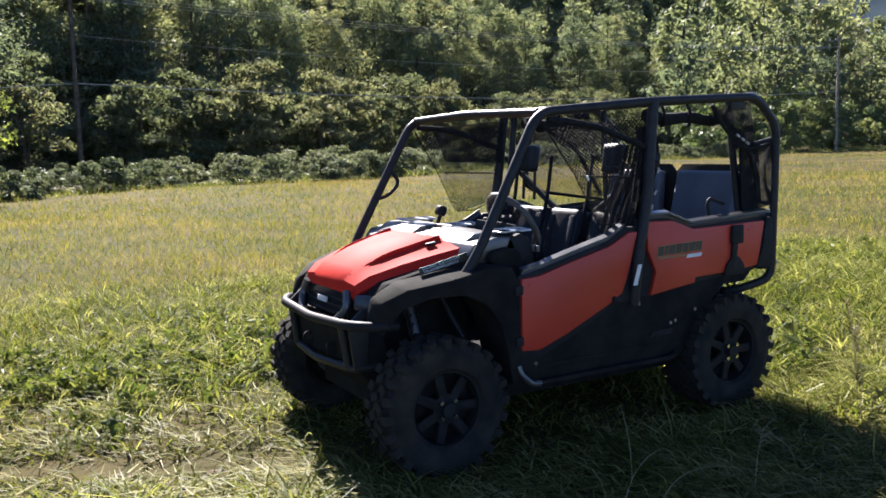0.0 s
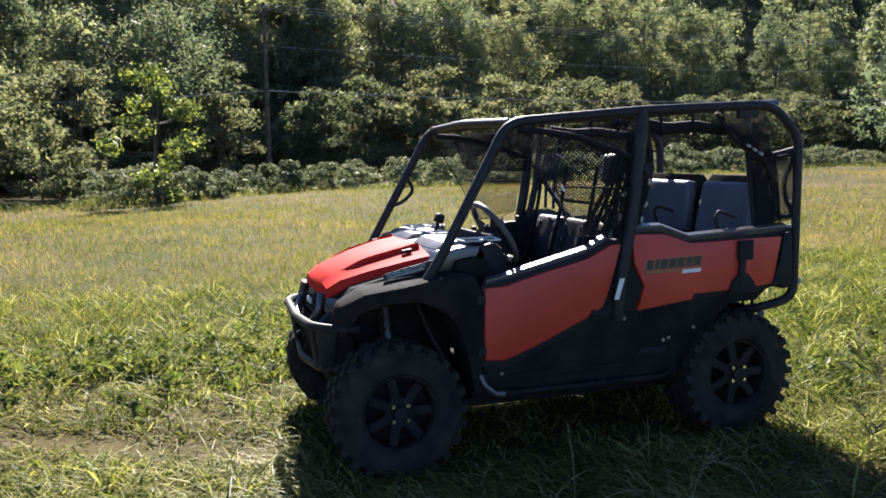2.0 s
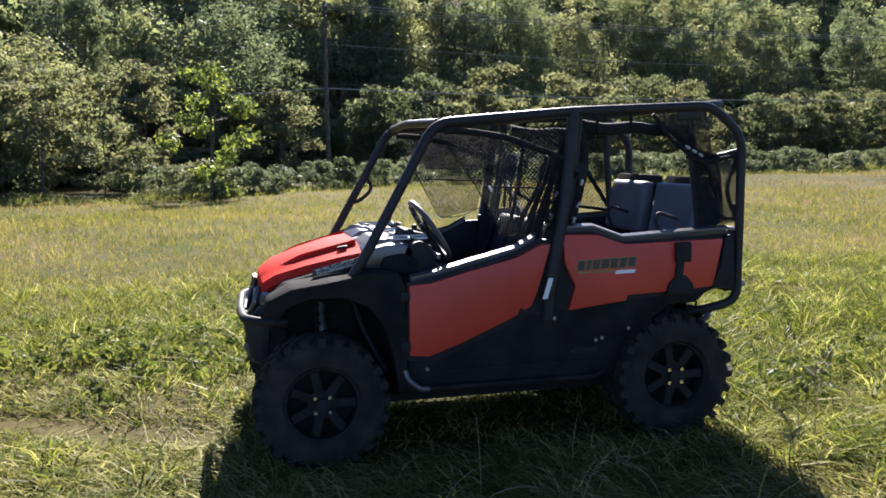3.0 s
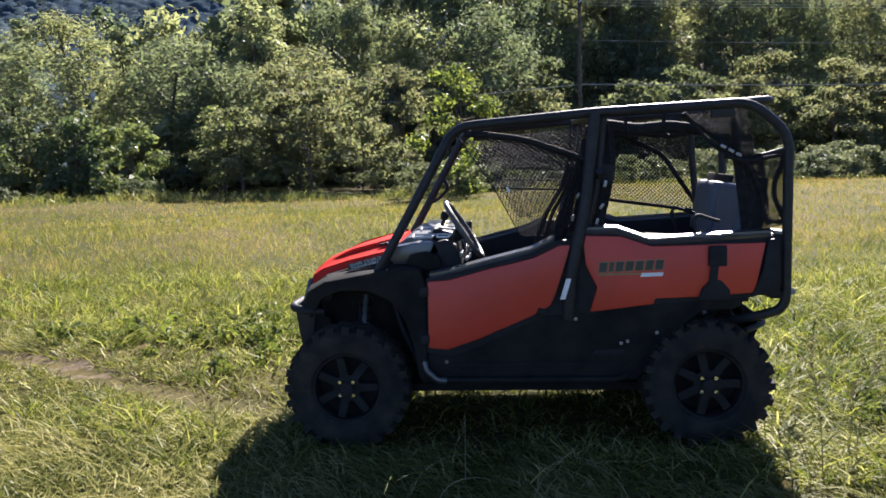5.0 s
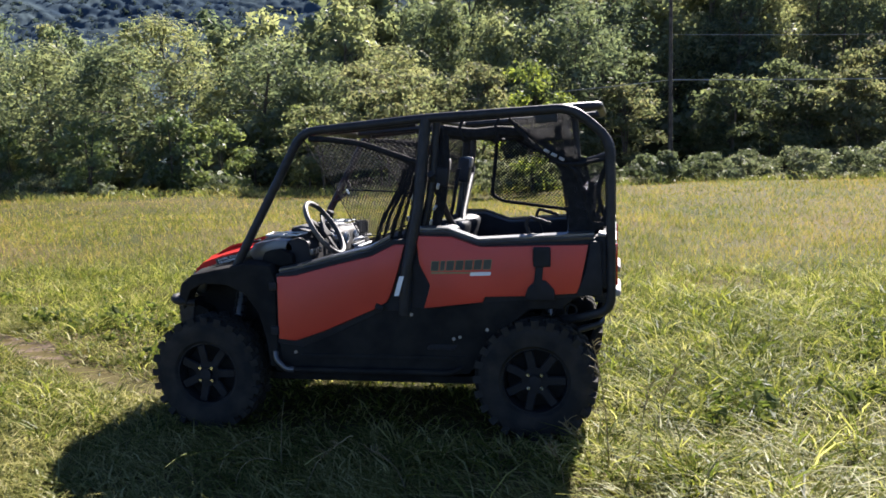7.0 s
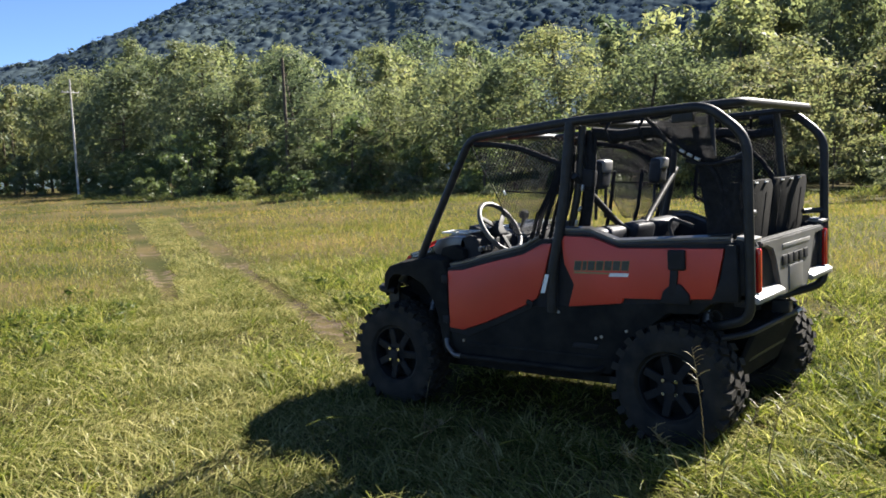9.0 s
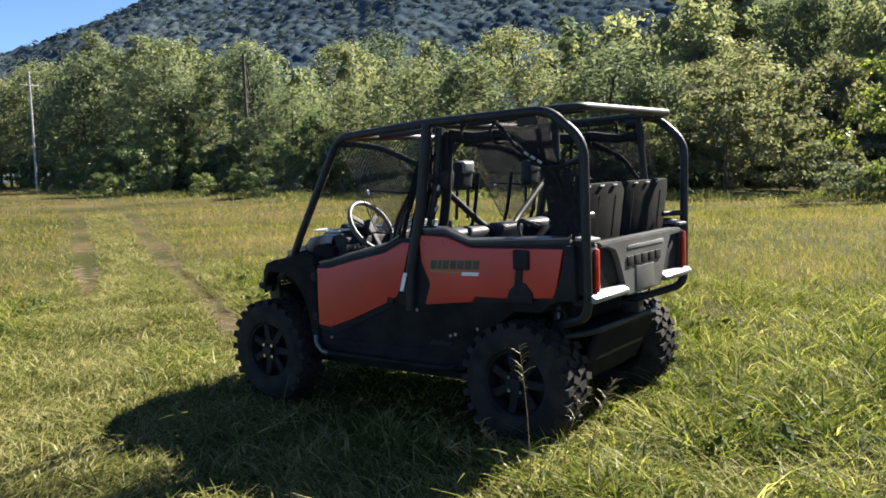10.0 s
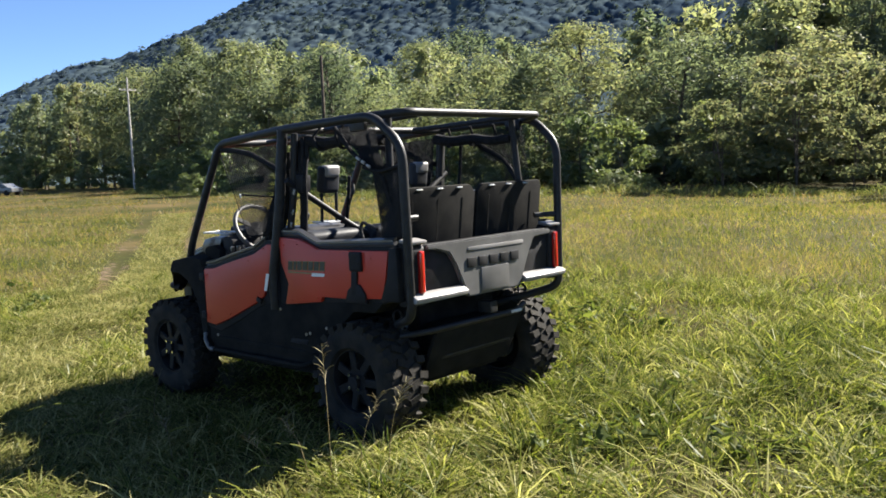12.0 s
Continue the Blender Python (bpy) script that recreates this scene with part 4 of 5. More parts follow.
def wheel(x, y, z, half, s):
    hub = Vector((x, y, z))
    r = 0.343
    hold = part("wheel", lathe([(0.03, -0.05), (0.06, -0.05), (0.07, 0.06), (0.03, 0.06)], 16, hub), M_RIM, utv, "black wheel with knobbly off-road tyre")
    prof = [(0.185, -half * 0.80), (0.20, -half * 0.95), (0.25, -half), (0.29, -half * 0.98), (0.315, -half * 0.86), (0.324, -half * 0.5), (0.328, 0), (0.324, half * 0.5), (0.315, half * 0.86), (0.29, half * 0.98), (0.25, half), (0.20, half * 0.95), (0.185, half * 0.80)]
    bm = lathe(prof, 44, hub, closed=True)
    tread_blocks(hub, 0.329, half, 24, hold)
    part("tyre", bm, M_TYRE, hold)
    o = half * 0.62 * s
    part("rim", lathe([(0.188, -half * 0.8), (0.192, half * 0.8), (0.178, half * 0.8), (0.165, 0.3 * half), (0.165, -0.3 * half), (0.178, -half * 0.8)], 36, hub, closed=True), M_RIM, hold)
    face = bmesh.new()
    for i in range(7):
        a = 2 * math.pi * i / 7
        b2 = block((0.115, 0.022, 0.05), (0.115, 0, 0), bevel=0.006, seg=1)
        b2.transform(Matrix.Translation(hub + Vector((0, o, 0))) @ Matrix.Rotation(a, 4, "Y"))
        me = bpy.data.meshes.new("tmp")
        b2.to_mesh(me)
        b2.free()
        face.from_mesh(me)
        bpy.data.meshes.remove(me)
    lathe([(0.075, -0.012), (0.075, 0.012)], 24, hub + Vector((0, o, 0)), face)
    part("spokes", face, M_RIM, hold)
    for i in range(4):
        a = math.pi / 4 + i * math.pi / 2
        part("lug_nut", lathe([(0.011, -0.014), (0.011, 0.014)], 6, hub + Vector((0.052 * math.cos(a), o + 0.022 * s, 0.052 * math.sin(a)))), M_CHROME, hold)
    part("rim_back", lathe([(0.166, -0.004), (0.166, 0.004)], 28, hub + Vector((0, half * 0.05 * s, 0))), M_MATTE, hold)
    part("hub_cap", lathe([(0.034, -0.02), (0.03, 0.02)], 20, hub + Vector((0, o + 0.02 * s, 0))), M_BLACK, hold)
    if s:
        part("brake_disc", lathe([(0.11, -0.003), (0.11, 0.003)], 28, hub - Vector((0, half * 0.5 * s, 0))), M_STEEL, hold)


for s in (-1, 1):
    wheel(-0.97, s * 0.665, 0.335, 0.115, s)
    wheel(0.975, s * 0.645, 0.343, 0.14, s)

# chassis, floor and running gear
part("chassis", block((2.3, 0.66, 0.14), (0.0, 0, 0.34), bevel=0.02), M_MATTE, utv)
part("floor_pan", block((1.10, 1.36, 0.12), (-0.02, 0, 0.40), bevel=0.02), M_MATTE, utv)
part("belly_plate", block((1.7, 0.98, 0.05), (-0.02, 0, 0.265), bevel=0.015), M_MATTE, utv)
part("engine_cover", block((1.0, 0.7, 0.40), (0.62, 0, 0.60), bevel=0.05), M_MATTE, utv)
for s in (-1, 1):
    for x0, z0 in ((-0.97, 0.335), (0.975, 0.343)):
        part("suspension_arm", tubes([(x0 - 0.16, s * 0.25, z0 + 0.06), (x0, s * 0.58, z0 + 0.0), (x0 + 0.16, s * 0.25, z0 + 0.06)], r=0.018, bend=0.03), M_TUBE, utv)
        part("suspension_arm", tubes([(x0 - 0.13, s * 0.28, z0 + 0.24), (x0, s * 0.56, z0 + 0.12), (x0 + 0.13, s * 0.28, z0 + 0.24)], r=0.016, bend=0.03), M_TUBE, utv)
        sh = part("shock_absorber", tubes([(x0 + 0.05, s * 0.30, z0 + 0.44), (x0 + 0.05, s * 0.50, z0 + 0.05)], r=0.022), M_STEEL, utv)
        coil = [(x0 + 0.05 + 0.04 * math.cos(i * 0.9), s * (0.31 + 0.16 * i / 48), z0 + 0.42 - 0.31 * i / 48 + 0.03 * math.sin(i * 0.9)) for i in range(49)]
        part("coil_spring", tube(bmesh.new(), coil, 0.007, 5, 0), M_TUBE, sh)

# sills, steps and lower side panels
LOWER = [(-0.52, 0.42), (-0.45, 0.36), (0.60, 0.36), (0.72, 0.50), (0.80, 0.62), (0.95, 0.735), (1.12, 0.74), (1.20, 0.81), (0.69, 0.775), (0.35, 0.735), (0.16, 0.765), (0.05, 0.715), (-0.23, 0.59), (-0.41, 0.533), (-0.52, 0.54)]
both("lower_side_panel", lambda s: slab(LOWER, s * 0.56, s * 0.715, 0.012), M_MATTE)
both("step_bar", lambda s: tubes([(-0.56, s * 0.70, 0.56), (-0.53, s * 0.745, 0.43), (-0.46, s * 0.755, 0.375), (0.52, s * 0.755, 0.375), (0.60, s * 0.66, 0.42)], r=0.015), M_MATTE)

both("step_end", lambda s: tubes([(-0.54, s * 0.735, 0.475), (-0.53, s * 0.748, 0.43), (-0.47, s * 0.757, 0.378), (-0.42, s * 0.757, 0.375)], r=0.016, bend=0.04), M_COWL, "glossy end of the step")
for s in (-1, 1):
    for px, pz in ((0.52, 0.565), (0.555, 0.575), (0.71, 0.62), (0.28, 0.70), (-0.42, 0.47)):
        part("panel_bolt", lathe([(0.010, -0.005), (0.008, 0.005)], 8, (px, s * 0.717, pz)), M_STEEL, utv)
both("side_louver", lambda s: slab([(0.36, 0.50), (0.52, 0.50), (0.54, 0.53), (0.38, 0.53)], s * 0.70, s * 0.722, 0.006), M_BLACK)
both("panel_crease", lambda s: slab([(-0.40, 0.44), (0.55, 0.44), (0.60, 0.465), (-0.38, 0.465)], s * 0.70, s * 0.724, 0.008), M_MATTE)

# front body
def fender(s):
    out = [(-1.20, 0.70), (-1.25, 0.77), (-1.22, 0.86), (-1.10, 0.93), (-0.90, 0.975), (-0.70, 1.01), (-0.56, 1.00), (-0.525, 0.92), (-0.525, 0.50), (-0.50, 0.40), (-0.575, 0.40), (-0.60, 0.58), (-0.64, 0.72), (-0.72, 0.83), (-0.84, 0.885), (-1.00, 0.885), (-1.12, 0.83)]
    return slab(out, s * 0.46, s * 0.735, 0.018, lean=lambda v: (v.x, v.y if abs(v.y) < 0.6 else v.y * (1 - 0.28 * max(0, -v.x - 0.95) / 0.3), v.z - 0.02 * (abs(v.y) > 0.6)))


both("front_fender", fender, M_MATTE)
both("inner_fender", lambda s: slab([(-1.20, 0.60), (-1.18, 0.88), (-0.60, 0.96), (-0.54, 0.42), (-0.80, 0.40), (-1.10, 0.46)], s * 0.24, s * 0.30, 0.01), M_MATTE)
both("front_strut", lambda s: tubes([(-0.78, s * 0.30, 0.90), (-0.70, s * 0.44, 0.62), (-0.60, s * 0.50, 0.42)], r=0.018), M_TUBE)


def hood_section(x, w, z, drop, crown):
    return [(x, -w, z - drop), (x - 0.006, -w * 0.93, z - drop * 0.25), (x - 0.01, -w * 0.62, z + crown * 0.1), (x - 0.012, -w * 0.54, z + crown), (x - 0.014, 0, z + crown * 1.3), (x - 0.012, w * 0.54, z + crown), (x - 0.01, w * 0.62, z + crown * 0.1), (x - 0.006, w * 0.93, z - drop * 0.25), (x, w, z - drop), (x + 0.02, w * 0.9, z - drop - 0.05), (x + 0.02, -w * 0.9, z - drop - 0.05)]


bm = loft([hood_section(-1.235, 0.30, 0.875, 0.03, 0.004), hood_section(-1.225, 0.335, 0.915, 0.05, 0.006), hood_section(-1.16, 0.37, 0.962, 0.06, 0.012), hood_section(-1.0, 0.43, 1.015, 0.065, 0.020), hood_section(-0.82, 0.49, 1.06, 0.065, 0.024), hood_section(-0.70, 0.53, 1.085, 0.06, 0.018)])
hood = part("hood", bm, M_RED, utv, "glossy red plastic hood with raised ridges")
both("hood_ridge", lambda s: tube(bmesh.new(), [(-1.20, s * 0.20, 0.935), (-1.02, s * 0.245, 1.032), (-0.72, s * 0.285, 1.108)], 0.012, 6, 0.05), M_RED, "", hood)
both("hood_latch", lambda s: block((0.055, 0.035, 0.014), (-0.80, s * 0.33, 1.082), (0, -9, s * 8), 0.005), M_BLACK, "black latch slot", hood)
both("hood_side", lambda s: slab([(-1.20, 0.855), (-1.13, 0.92), (-0.98, 0.965), (-0.66, 1.045), (-0.60, 1.03), (-0.62, 0.985), (-0.92, 0.93), (-1.10, 0.875)], s * 0.40, s * 0.56, 0.012, lean=lambda v: (v.x, v.y * (0.82 + 0.25 * (v.x + 1.2) / 0.6), v.z)), M_MATTE, "black flank panel below the hood")

# words and dark band on the hood's flank
def lettering(text, size, m, material, parent, name="lettering", label=""):
    cu = bpy.data.curves.new(name, "FONT")
    cu.body, cu.size, cu.extrude = text, size, 0.0012
    cu.resolution_u = 2
    tmp = bpy.data.objects.new("tmp", cu)
    scene.collection.objects.link(tmp)
    tmp.matrix_world = m
    bpy.context.view_layer.update()
    me = bpy.data.meshes.new_from_object(tmp.evaluated_get(bpy.context.evaluated_depsgraph_get()))
    me.transform(m)
    bpy.data.objects.remove(tmp)
    me.materials.clear()
    me.materials.append(material)
    ob = new(name, me)
    ob.parent = parent
    ob.matrix_parent_inverse = parent.matrix_world.inverted()
    return tagged(ob, label)


FLANK = Matrix.LocRotScale((-0.975, -0.534, 0.968), Euler((radians(90), radians(-14), radians(-9))), None)
band = part("decal_band", block((0.28, 0.038, 0.004), (0.135, 0.006, 0.0), bevel=0.001, seg=1), M_DECAL, utv, "dark decal with two white lines of words")
band.matrix_world = FLANK
bpy.context.view_layer.update()
lettering("DUAL CLUTCH", 0.030, FLANK @ pose(0.012, 0.009, 0.004) @ Matrix.Diagonal((1, 0.66, 1, 1)), M_WHITE, band)
lettering("TRANSMISSION", 0.028, FLANK @ pose(0.012, -0.009, 0.004) @ Matrix.Diagonal((1, 0.66, 1, 1)), M_WHITE, band)

# nose, lamps, bumper
part("grille", block((0.10, 0.56, 0.15), (-1.20, 0, 0.79), (0, 12, 0), 0.02), M_MATTE, utv)
for k in range(3):
    part("grille_bar", block((0.02, 0.5, 0.012), (-1.256 + 0.008 * k, 0, 0.745 + 0.035 * k), bevel=0.004), M_BLACK, utv)
part("front_badge", block((0.008, 0.12, 0.03), (-1.268, 0.02, 0.80), (0, 12, 0), 0.003), M_SILVER, utv, "plain silver emblem")
both("headlight", lambda s: block((0.10, 0.20, 0.085), (-1.17, s * 0.40, 0.815), (0, 14, -s * 26), 0.03, 3), M_CLEAR, "clear headlight")
both("nose_trim", lambda s: tube(bmesh.new(), [(-1.25, s * 0.26, 0.87), (-1.27, s * 0.30, 0.79), (-1.31, s * 0.22, 0.715), (-1.32, s * 0.05, 0.70)], 0.022, 8, 0.05, 0.7), M_COWL, "glossy black nose trim")
bumper = part("front_bumper", tubes([(-1.12, -0.55, 0.725), (-1.25, -0.555, 0.735), (-1.335, -0.43, 0.735), (-1.35, 0, 0.715), (-1.335, 0.43, 0.735), (-1.25, 0.555, 0.735), (-1.12, 0.55, 0.725)], r=0.024), M_BLACK, utv, "black tubular front bumper")
part("lower_bar", tubes([(-1.16, -0.40, 0.50), (-1.28, -0.38, 0.50), (-1.32, 0, 0.49), (-1.28, 0.38, 0.50), (-1.16, 0.40, 0.50)], r=0.022), M_TUBE, bumper)
both("bumper_upright", lambda s: tubes([(-1.325, s * 0.34, 0.73), (-1.29, s * 0.34, 0.50)], r=0.020), M_TUBE, "", bumper)
both("bumper_plate", lambda s: slab([(-1.32, 0.73), (-1.24, 0.80), (-1.20, 0.78), (-1.22, 0.52), (-1.29, 0.50)], s * 0.395, s * 0.415, 0.004), M_TUBE, "", bumper)
part("skid_plate", slab([(-1.27, 0.50), (-1.29, 0.66), (-1.26, 0.72), (-1.12, 0.66), (-1.05, 0.34), (-1.16, 0.36)], -0.40, 0.40, 0.015), M_MATTE, utv)
both("tow_hook", lambda s: lathe([(0.034, -0.008), (0.034, 0.008), (0.02, 0.008), (0.02, -0.008)], 16, (-1.30, s * 0.16, 0.57), closed=True), M_MATTE, "", bumper)

# cowl, dash, steering
part("cowl", slab([(-0.74, 1.04), (-0.70, 1.095), (-0.58, 1.118), (-0.47, 1.115), (-0.44, 1.06), (-0.52, 1.0), (-0.70, 0.98)], -0.60, 0.60, 0.015), M_COWL, utv, "glossy black cowl behind the hood")
both("cowl_vent", lambda s: slab([(-0.70, 1.096), (-0.64, 1.135), (-0.53, 1.142), (-0.48, 1.122)], s * 0.07, s * 0.50, 0.01), M_COWL, "raised glossy vent")
part("dashboard", slab([(-0.50, 1.11), (-0.42, 1.13), (-0.36, 1.10), (-0.33, 0.98), (-0.40, 0.80), (-0.52, 0.72), (-0.56, 0.95)], -0.60, 0.60, 0.012), M_BLACK, utv)
part("instrument_hood", block((0.12, 0.24, 0.06), (-0.44, -0.40, 1.145), (0, 14, 0), 0.015, 2), M_BLACK, utv)
part("instrument_face", block((0.01, 0.2, 0.055), (-0.378, -0.40, 1.14), (0, 14, 0), 0.004), M_CARGLASS, utv, "dark instrument glass")
for yy in (-0.10, 0.08, 0.30):
    part("dash_vent", lathe([(0.036, -0.01), (0.040, 0.01), (0.028, 0.012), (0.026, -0.002)], 18), M_SILVER, utv, "round vent with bright ring").matrix_world = pose(-0.345, yy, 1.06, 0, 0, -90) @ pose(0, 0, 0, -8)
both("dash_corner", lambda s: slab([(-0.64, 1.0), (-0.62, 1.05), (-0.52, 1.068), (-0.45, 1.04), (-0.44, 0.98), (-0.52, 0.96)], s * 0.57, s * 0.65, 0.02), M_MATTE)
# raised edges along the dash, silver colour standing in for glints on black plastic
def dash_glint(points):
    return tube(bmesh.new(), points + points[:1], 0.0055, 6, 0)


for yy in (-0.60, -0.13, 0.36):
    for dx, w in ((-0.54, 0.10), (-0.43, 0.06)):
        part("tray_glint", dash_glint([(dx - w / 2, yy - 0.07, 1.150), (dx + w / 2, yy - 0.06, 1.150), (dx + w / 2 + 0.012, yy + 0.06, 1.152), (dx - w / 2 - 0.01, yy + 0.07, 1.152)]), M_SILVER, utv, "dash tray edge painted silver as a glint")
for dz in (0.0, 0.055):
    part("dash_grab_bar", tubes([(-0.33, 0.20, 1.03 - dz), (-0.30, 0.22, 1.04 - dz), (-0.30, 0.52, 1.04 - dz), (-0.33, 0.54, 1.03 - dz)], r=0.009, bend=0.02), M_SILVER, utv, "bright grab bar on the dash")
# silver strips put glints on the dash's rear face by colour
for k, (yy, zz, ww) in enumerate(((-0.12, 0.965, 0.20), (0.30, 1.0, 0.26), (0.30, 0.93, 0.26), (-0.14, 1.095, 0.10))):
    part("dash_glint_strip", block((0.016, ww, 0.012), (-0.325 - 0.015 * (k == 3), yy, zz), bevel=0.004), M_SILVER, utv, "thin silver strip painting a glint on the dash")
part("dash_screen", block((0.014, 0.16, 0.09), (-0.338, -0.10, 1.03), (0, 6, 0), 0.004), M_CARGLASS, utv, "dark dash screen")
for k in range(4):
    part("dash_switch", block((0.02, 0.026, 0.032), (-0.332, -0.62 + 0.045 * k, 1.045), bevel=0.005), M_COWL, utv)
part("cup_holder", lathe([(0.045, -0.04), (0.047, 0.04), (0.04, 0.04), (0.038, -0.03)], 18), M_COWL, utv).matrix_world = pose(-0.36, 0.50, 1.10, 90)
SW = Vector((-0.325, -0.40, 1.165))
tilt = Matrix.Translation(SW) @ pose(0, 0, 0, 0, 57, 0)
ring = [(0.18 * math.cos(2 * math.pi * i / 40), 0.18 * math.sin(2 * math.pi * i / 40), 0) for i in range(41)]
bm = tube(bmesh.new(), ring, 0.016, 10, 0)
bm.transform(tilt)
wheel_rim = part("steering_wheel", bm, M_GRIP, utv, "black steering wheel with three spokes")
for a in (0, 125, 235):
    bm = block((0.16, 0.035, 0.014), (0.09, 0, -0.012), bevel=0.005)
    bm.transform(tilt @ Matrix.Rotation(radians(a), 4, "Z"))
    part("spoke", bm, M_BLACK, wheel_rim)
bm = block((0.11, 0.09, 0.035), (0, 0, -0.015), bevel=0.014, seg=3)
bm.transform(tilt)
part("hub_pad", bm, M_BLACK, wheel_rim)
part("steering_column", tubes([SW + Vector((-0.02, 0, -0.02)), SW + Vector((-0.20, 0, -0.13))], r=0.035), M_BLACK, utv)
part("gear_knob", block((0.03, 0.03, 0.05), (-0.37, -0.20, 1.16), bevel=0.012), M_BLACK, utv)
part("phone_mount", tubes([(-0.50, 0.12, 1.12), (-0.47, 0.12, 1.20)], r=0.012), M_BLACK, utv)
part("mount_head", block((0.05, 0.07, 0.06), (-0.47, 0.12, 1.21), (0, 20, 0), 0.02, 3), M_BLACK, utv)

# doors: front red door panel, rear red bed side
DOOR = [(-0.512, 0.915), (-0.515, 0.55), (-0.41, 0.54), (-0.235, 0.60), (0.05, 0.722), (0.145, 0.775), (0.175, 0.84), (0.205, 0.93), (0.255, 1.10), (0.195, 1.10), (0.06, 1.035), (-0.20, 0.975), (-0.40, 0.922)]
DFRAME = [(-0.525, 0.93), (-0.53, 0.52), (-0.38, 0.50), (-0.20, 0.57), (0.12, 0.72), (0.28, 0.72), (0.30, 1.13), (0.18, 1.125), (0.05, 1.058), (-0.20, 0.998), (-0.42, 0.947)]
for s in (-1, 1):
    door = part("door", slab(DFRAME, s * 0.675, s * 0.722, 0.01), M_BLACK, utv, "black framed door with red panel")
    part("door_panel", slab(DOOR, s * 0.70, s * 0.738, 0.008), M_ORANGE, door, "red plastic door panel")
    part("door_sill", tube(bmesh.new(), [(-0.50, s * 0.70, 0.935), (-0.40, s * 0.70, 0.953), (-0.20, s * 0.70, 1.003), (0.05, s * 0.70, 1.063), (0.17, s * 0.70, 1.125)], 0.018, 8, 0.03), M_COWL, door, "shiny black upper edge")
    part("sill_cap", sill_cap([(-0.50, 0.958), (-0.40, 0.975), (-0.20, 1.026), (0.05, 1.086), (0.17, 1.148)], s * 0.726, s * 0.690, -0.010), M_COWL, door, "glossy cap of the door's upper edge")
    for px, pz in ((0.17, 1.075), (-0.23, 0.63), (0.10, 0.79), (-0.47, 0.58), (-0.47, 0.88), (0.0, 0.99)):
        part("rivet", lathe([(0.006, -0.004), (0.004, 0.002)], 8, (px, s * 0.739, pz)), M_ORANGE, door)
    part("door_latch", block((0.05, 0.018, 0.03), (0.10, s * 0.742, 0.745), (0, 22, 0), 0.006), M_BLACK, door)
    for pz in (0.86, 0.60):
        part("hinge", block((0.05, 0.03, 0.05), (-0.535, s * 0.735, pz), bevel=0.01), M_BLACK, door)
BED = [(0.322, 1.112), (0.335, 0.99), (0.395, 0.868), (0.355, 0.738), (0.69, 0.776), (0.70, 0.806), (0.93, 0.812), (1.215, 0.83), (1.27, 1.095), (0.68, 1.085), (0.52, 1.142), (0.335, 1.148)]
BFRAME = [(0.26, 1.165), (0.25, 0.72), (0.36, 0.71), (0.70, 0.75), (1.20, 0.80), (1.32, 0.83), (1.315, 1.13), (0.68, 1.10), (0.50, 1.165)]
for s in (-1, 1):
    side = part("bed_side", slab(BFRAME, s * 0.66, s * 0.712, 0.01), M_BLACK, utv, "black framed cargo side with red panel")
    part("bed_panel", slab(BED, s * 0.69, s * 0.735, 0.008), M_ORANGE, side, "red plastic cargo side panel")
    part("bed_rail", tube(bmesh.new(), [(0.33, s * 0.70, 1.168), (0.50, s * 0.70, 1.168), (0.67, s * 0.70, 1.105), (1.30, s * 0.70, 1.135)], 0.018, 8, 0.03), M_COWL, side, "shiny black rail on top of the cargo side")
    part("rail_cap", sill_cap([(0.33, 1.191), (0.50, 1.191), (0.67, 1.128), (1.30, 1.158)], s * 0.726, s * 0.692, -0.010), M_COWL, side, "glossy cap of the cargo rail")
    part("latch_block", block((0.095, 0.03, 0.11), (1.02, s * 0.745, 1.03), bevel=0.018, seg=3), M_BLACK, side)
    part("latch_strap", block((0.042, 0.02, 0.16), (1.0, s * 0.742, 0.92), (0, 6, 0), 0.006), M_BLACK, side)
    part("latch_foot", slab([(0.92, 0.795), (0.94, 0.86), (0.99, 0.905), (1.04, 0.90), (1.085, 0.85), (1.09, 0.795)], s * 0.72, s * 0.75, 0.008), M_BLACK, side)
    part("corner_guard", slab([(1.195, 0.815), (1.255, 0.95), (1.28, 1.115), (1.335, 1.115), (1.345, 0.82)], s * 0.68, s * 0.742, 0.012), M_BLACK, side)
    for px, pz in ((0.37, 1.10), (0.50, 1.11), (0.43, 0.77), (0.66, 0.80), (1.13, 1.05), (1.13, 0.86)):
        part("rivet", lathe([(0.006, -0.004), (0.004, 0.002)], 8, (px, s * 0.737, pz)), M_ORANGE, side)
    # the maker's model mark as plain bars
    x = 0.402
    for k in range(7):
        w = 0.040 if k != 1 else 0.022
        lift = 0.0015 * k
        for name, grow, depth, mt, words in (("mark_edge", 0.0028, 0.7372, M_OLIVE, "olive edge of the model mark"), ("mark_bar", 0.0, 0.7385, M_DECAL, "plain dark bar of the model mark")):
            b2 = slab([(x - grow, 0.953 - grow + lift), (x + w + grow, 0.954 - grow + lift), (x + w + 0.008 + grow, 1.005 + grow + lift), (x + 0.008 - grow, 1.004 + grow + lift)], s * 0.733, s * depth, 0)
            part(name, b2, mt, side, words)
        x += w + 0.012
    part("mark_underline", slab([(0.40, 0.935), (0.66, 0.938), (0.655, 0.945), (0.405, 0.945)], s * 0.735, s * 0.738, 0), M_OLIVE, side, "thin olive line")
    part("mark_small", slab([(0.62, 0.925), (0.735, 0.927), (0.742, 0.947), (0.628, 0.945)], s * 0.7362, s * 0.7392, 0), M_WHITE, side, "small white bar of the model mark")

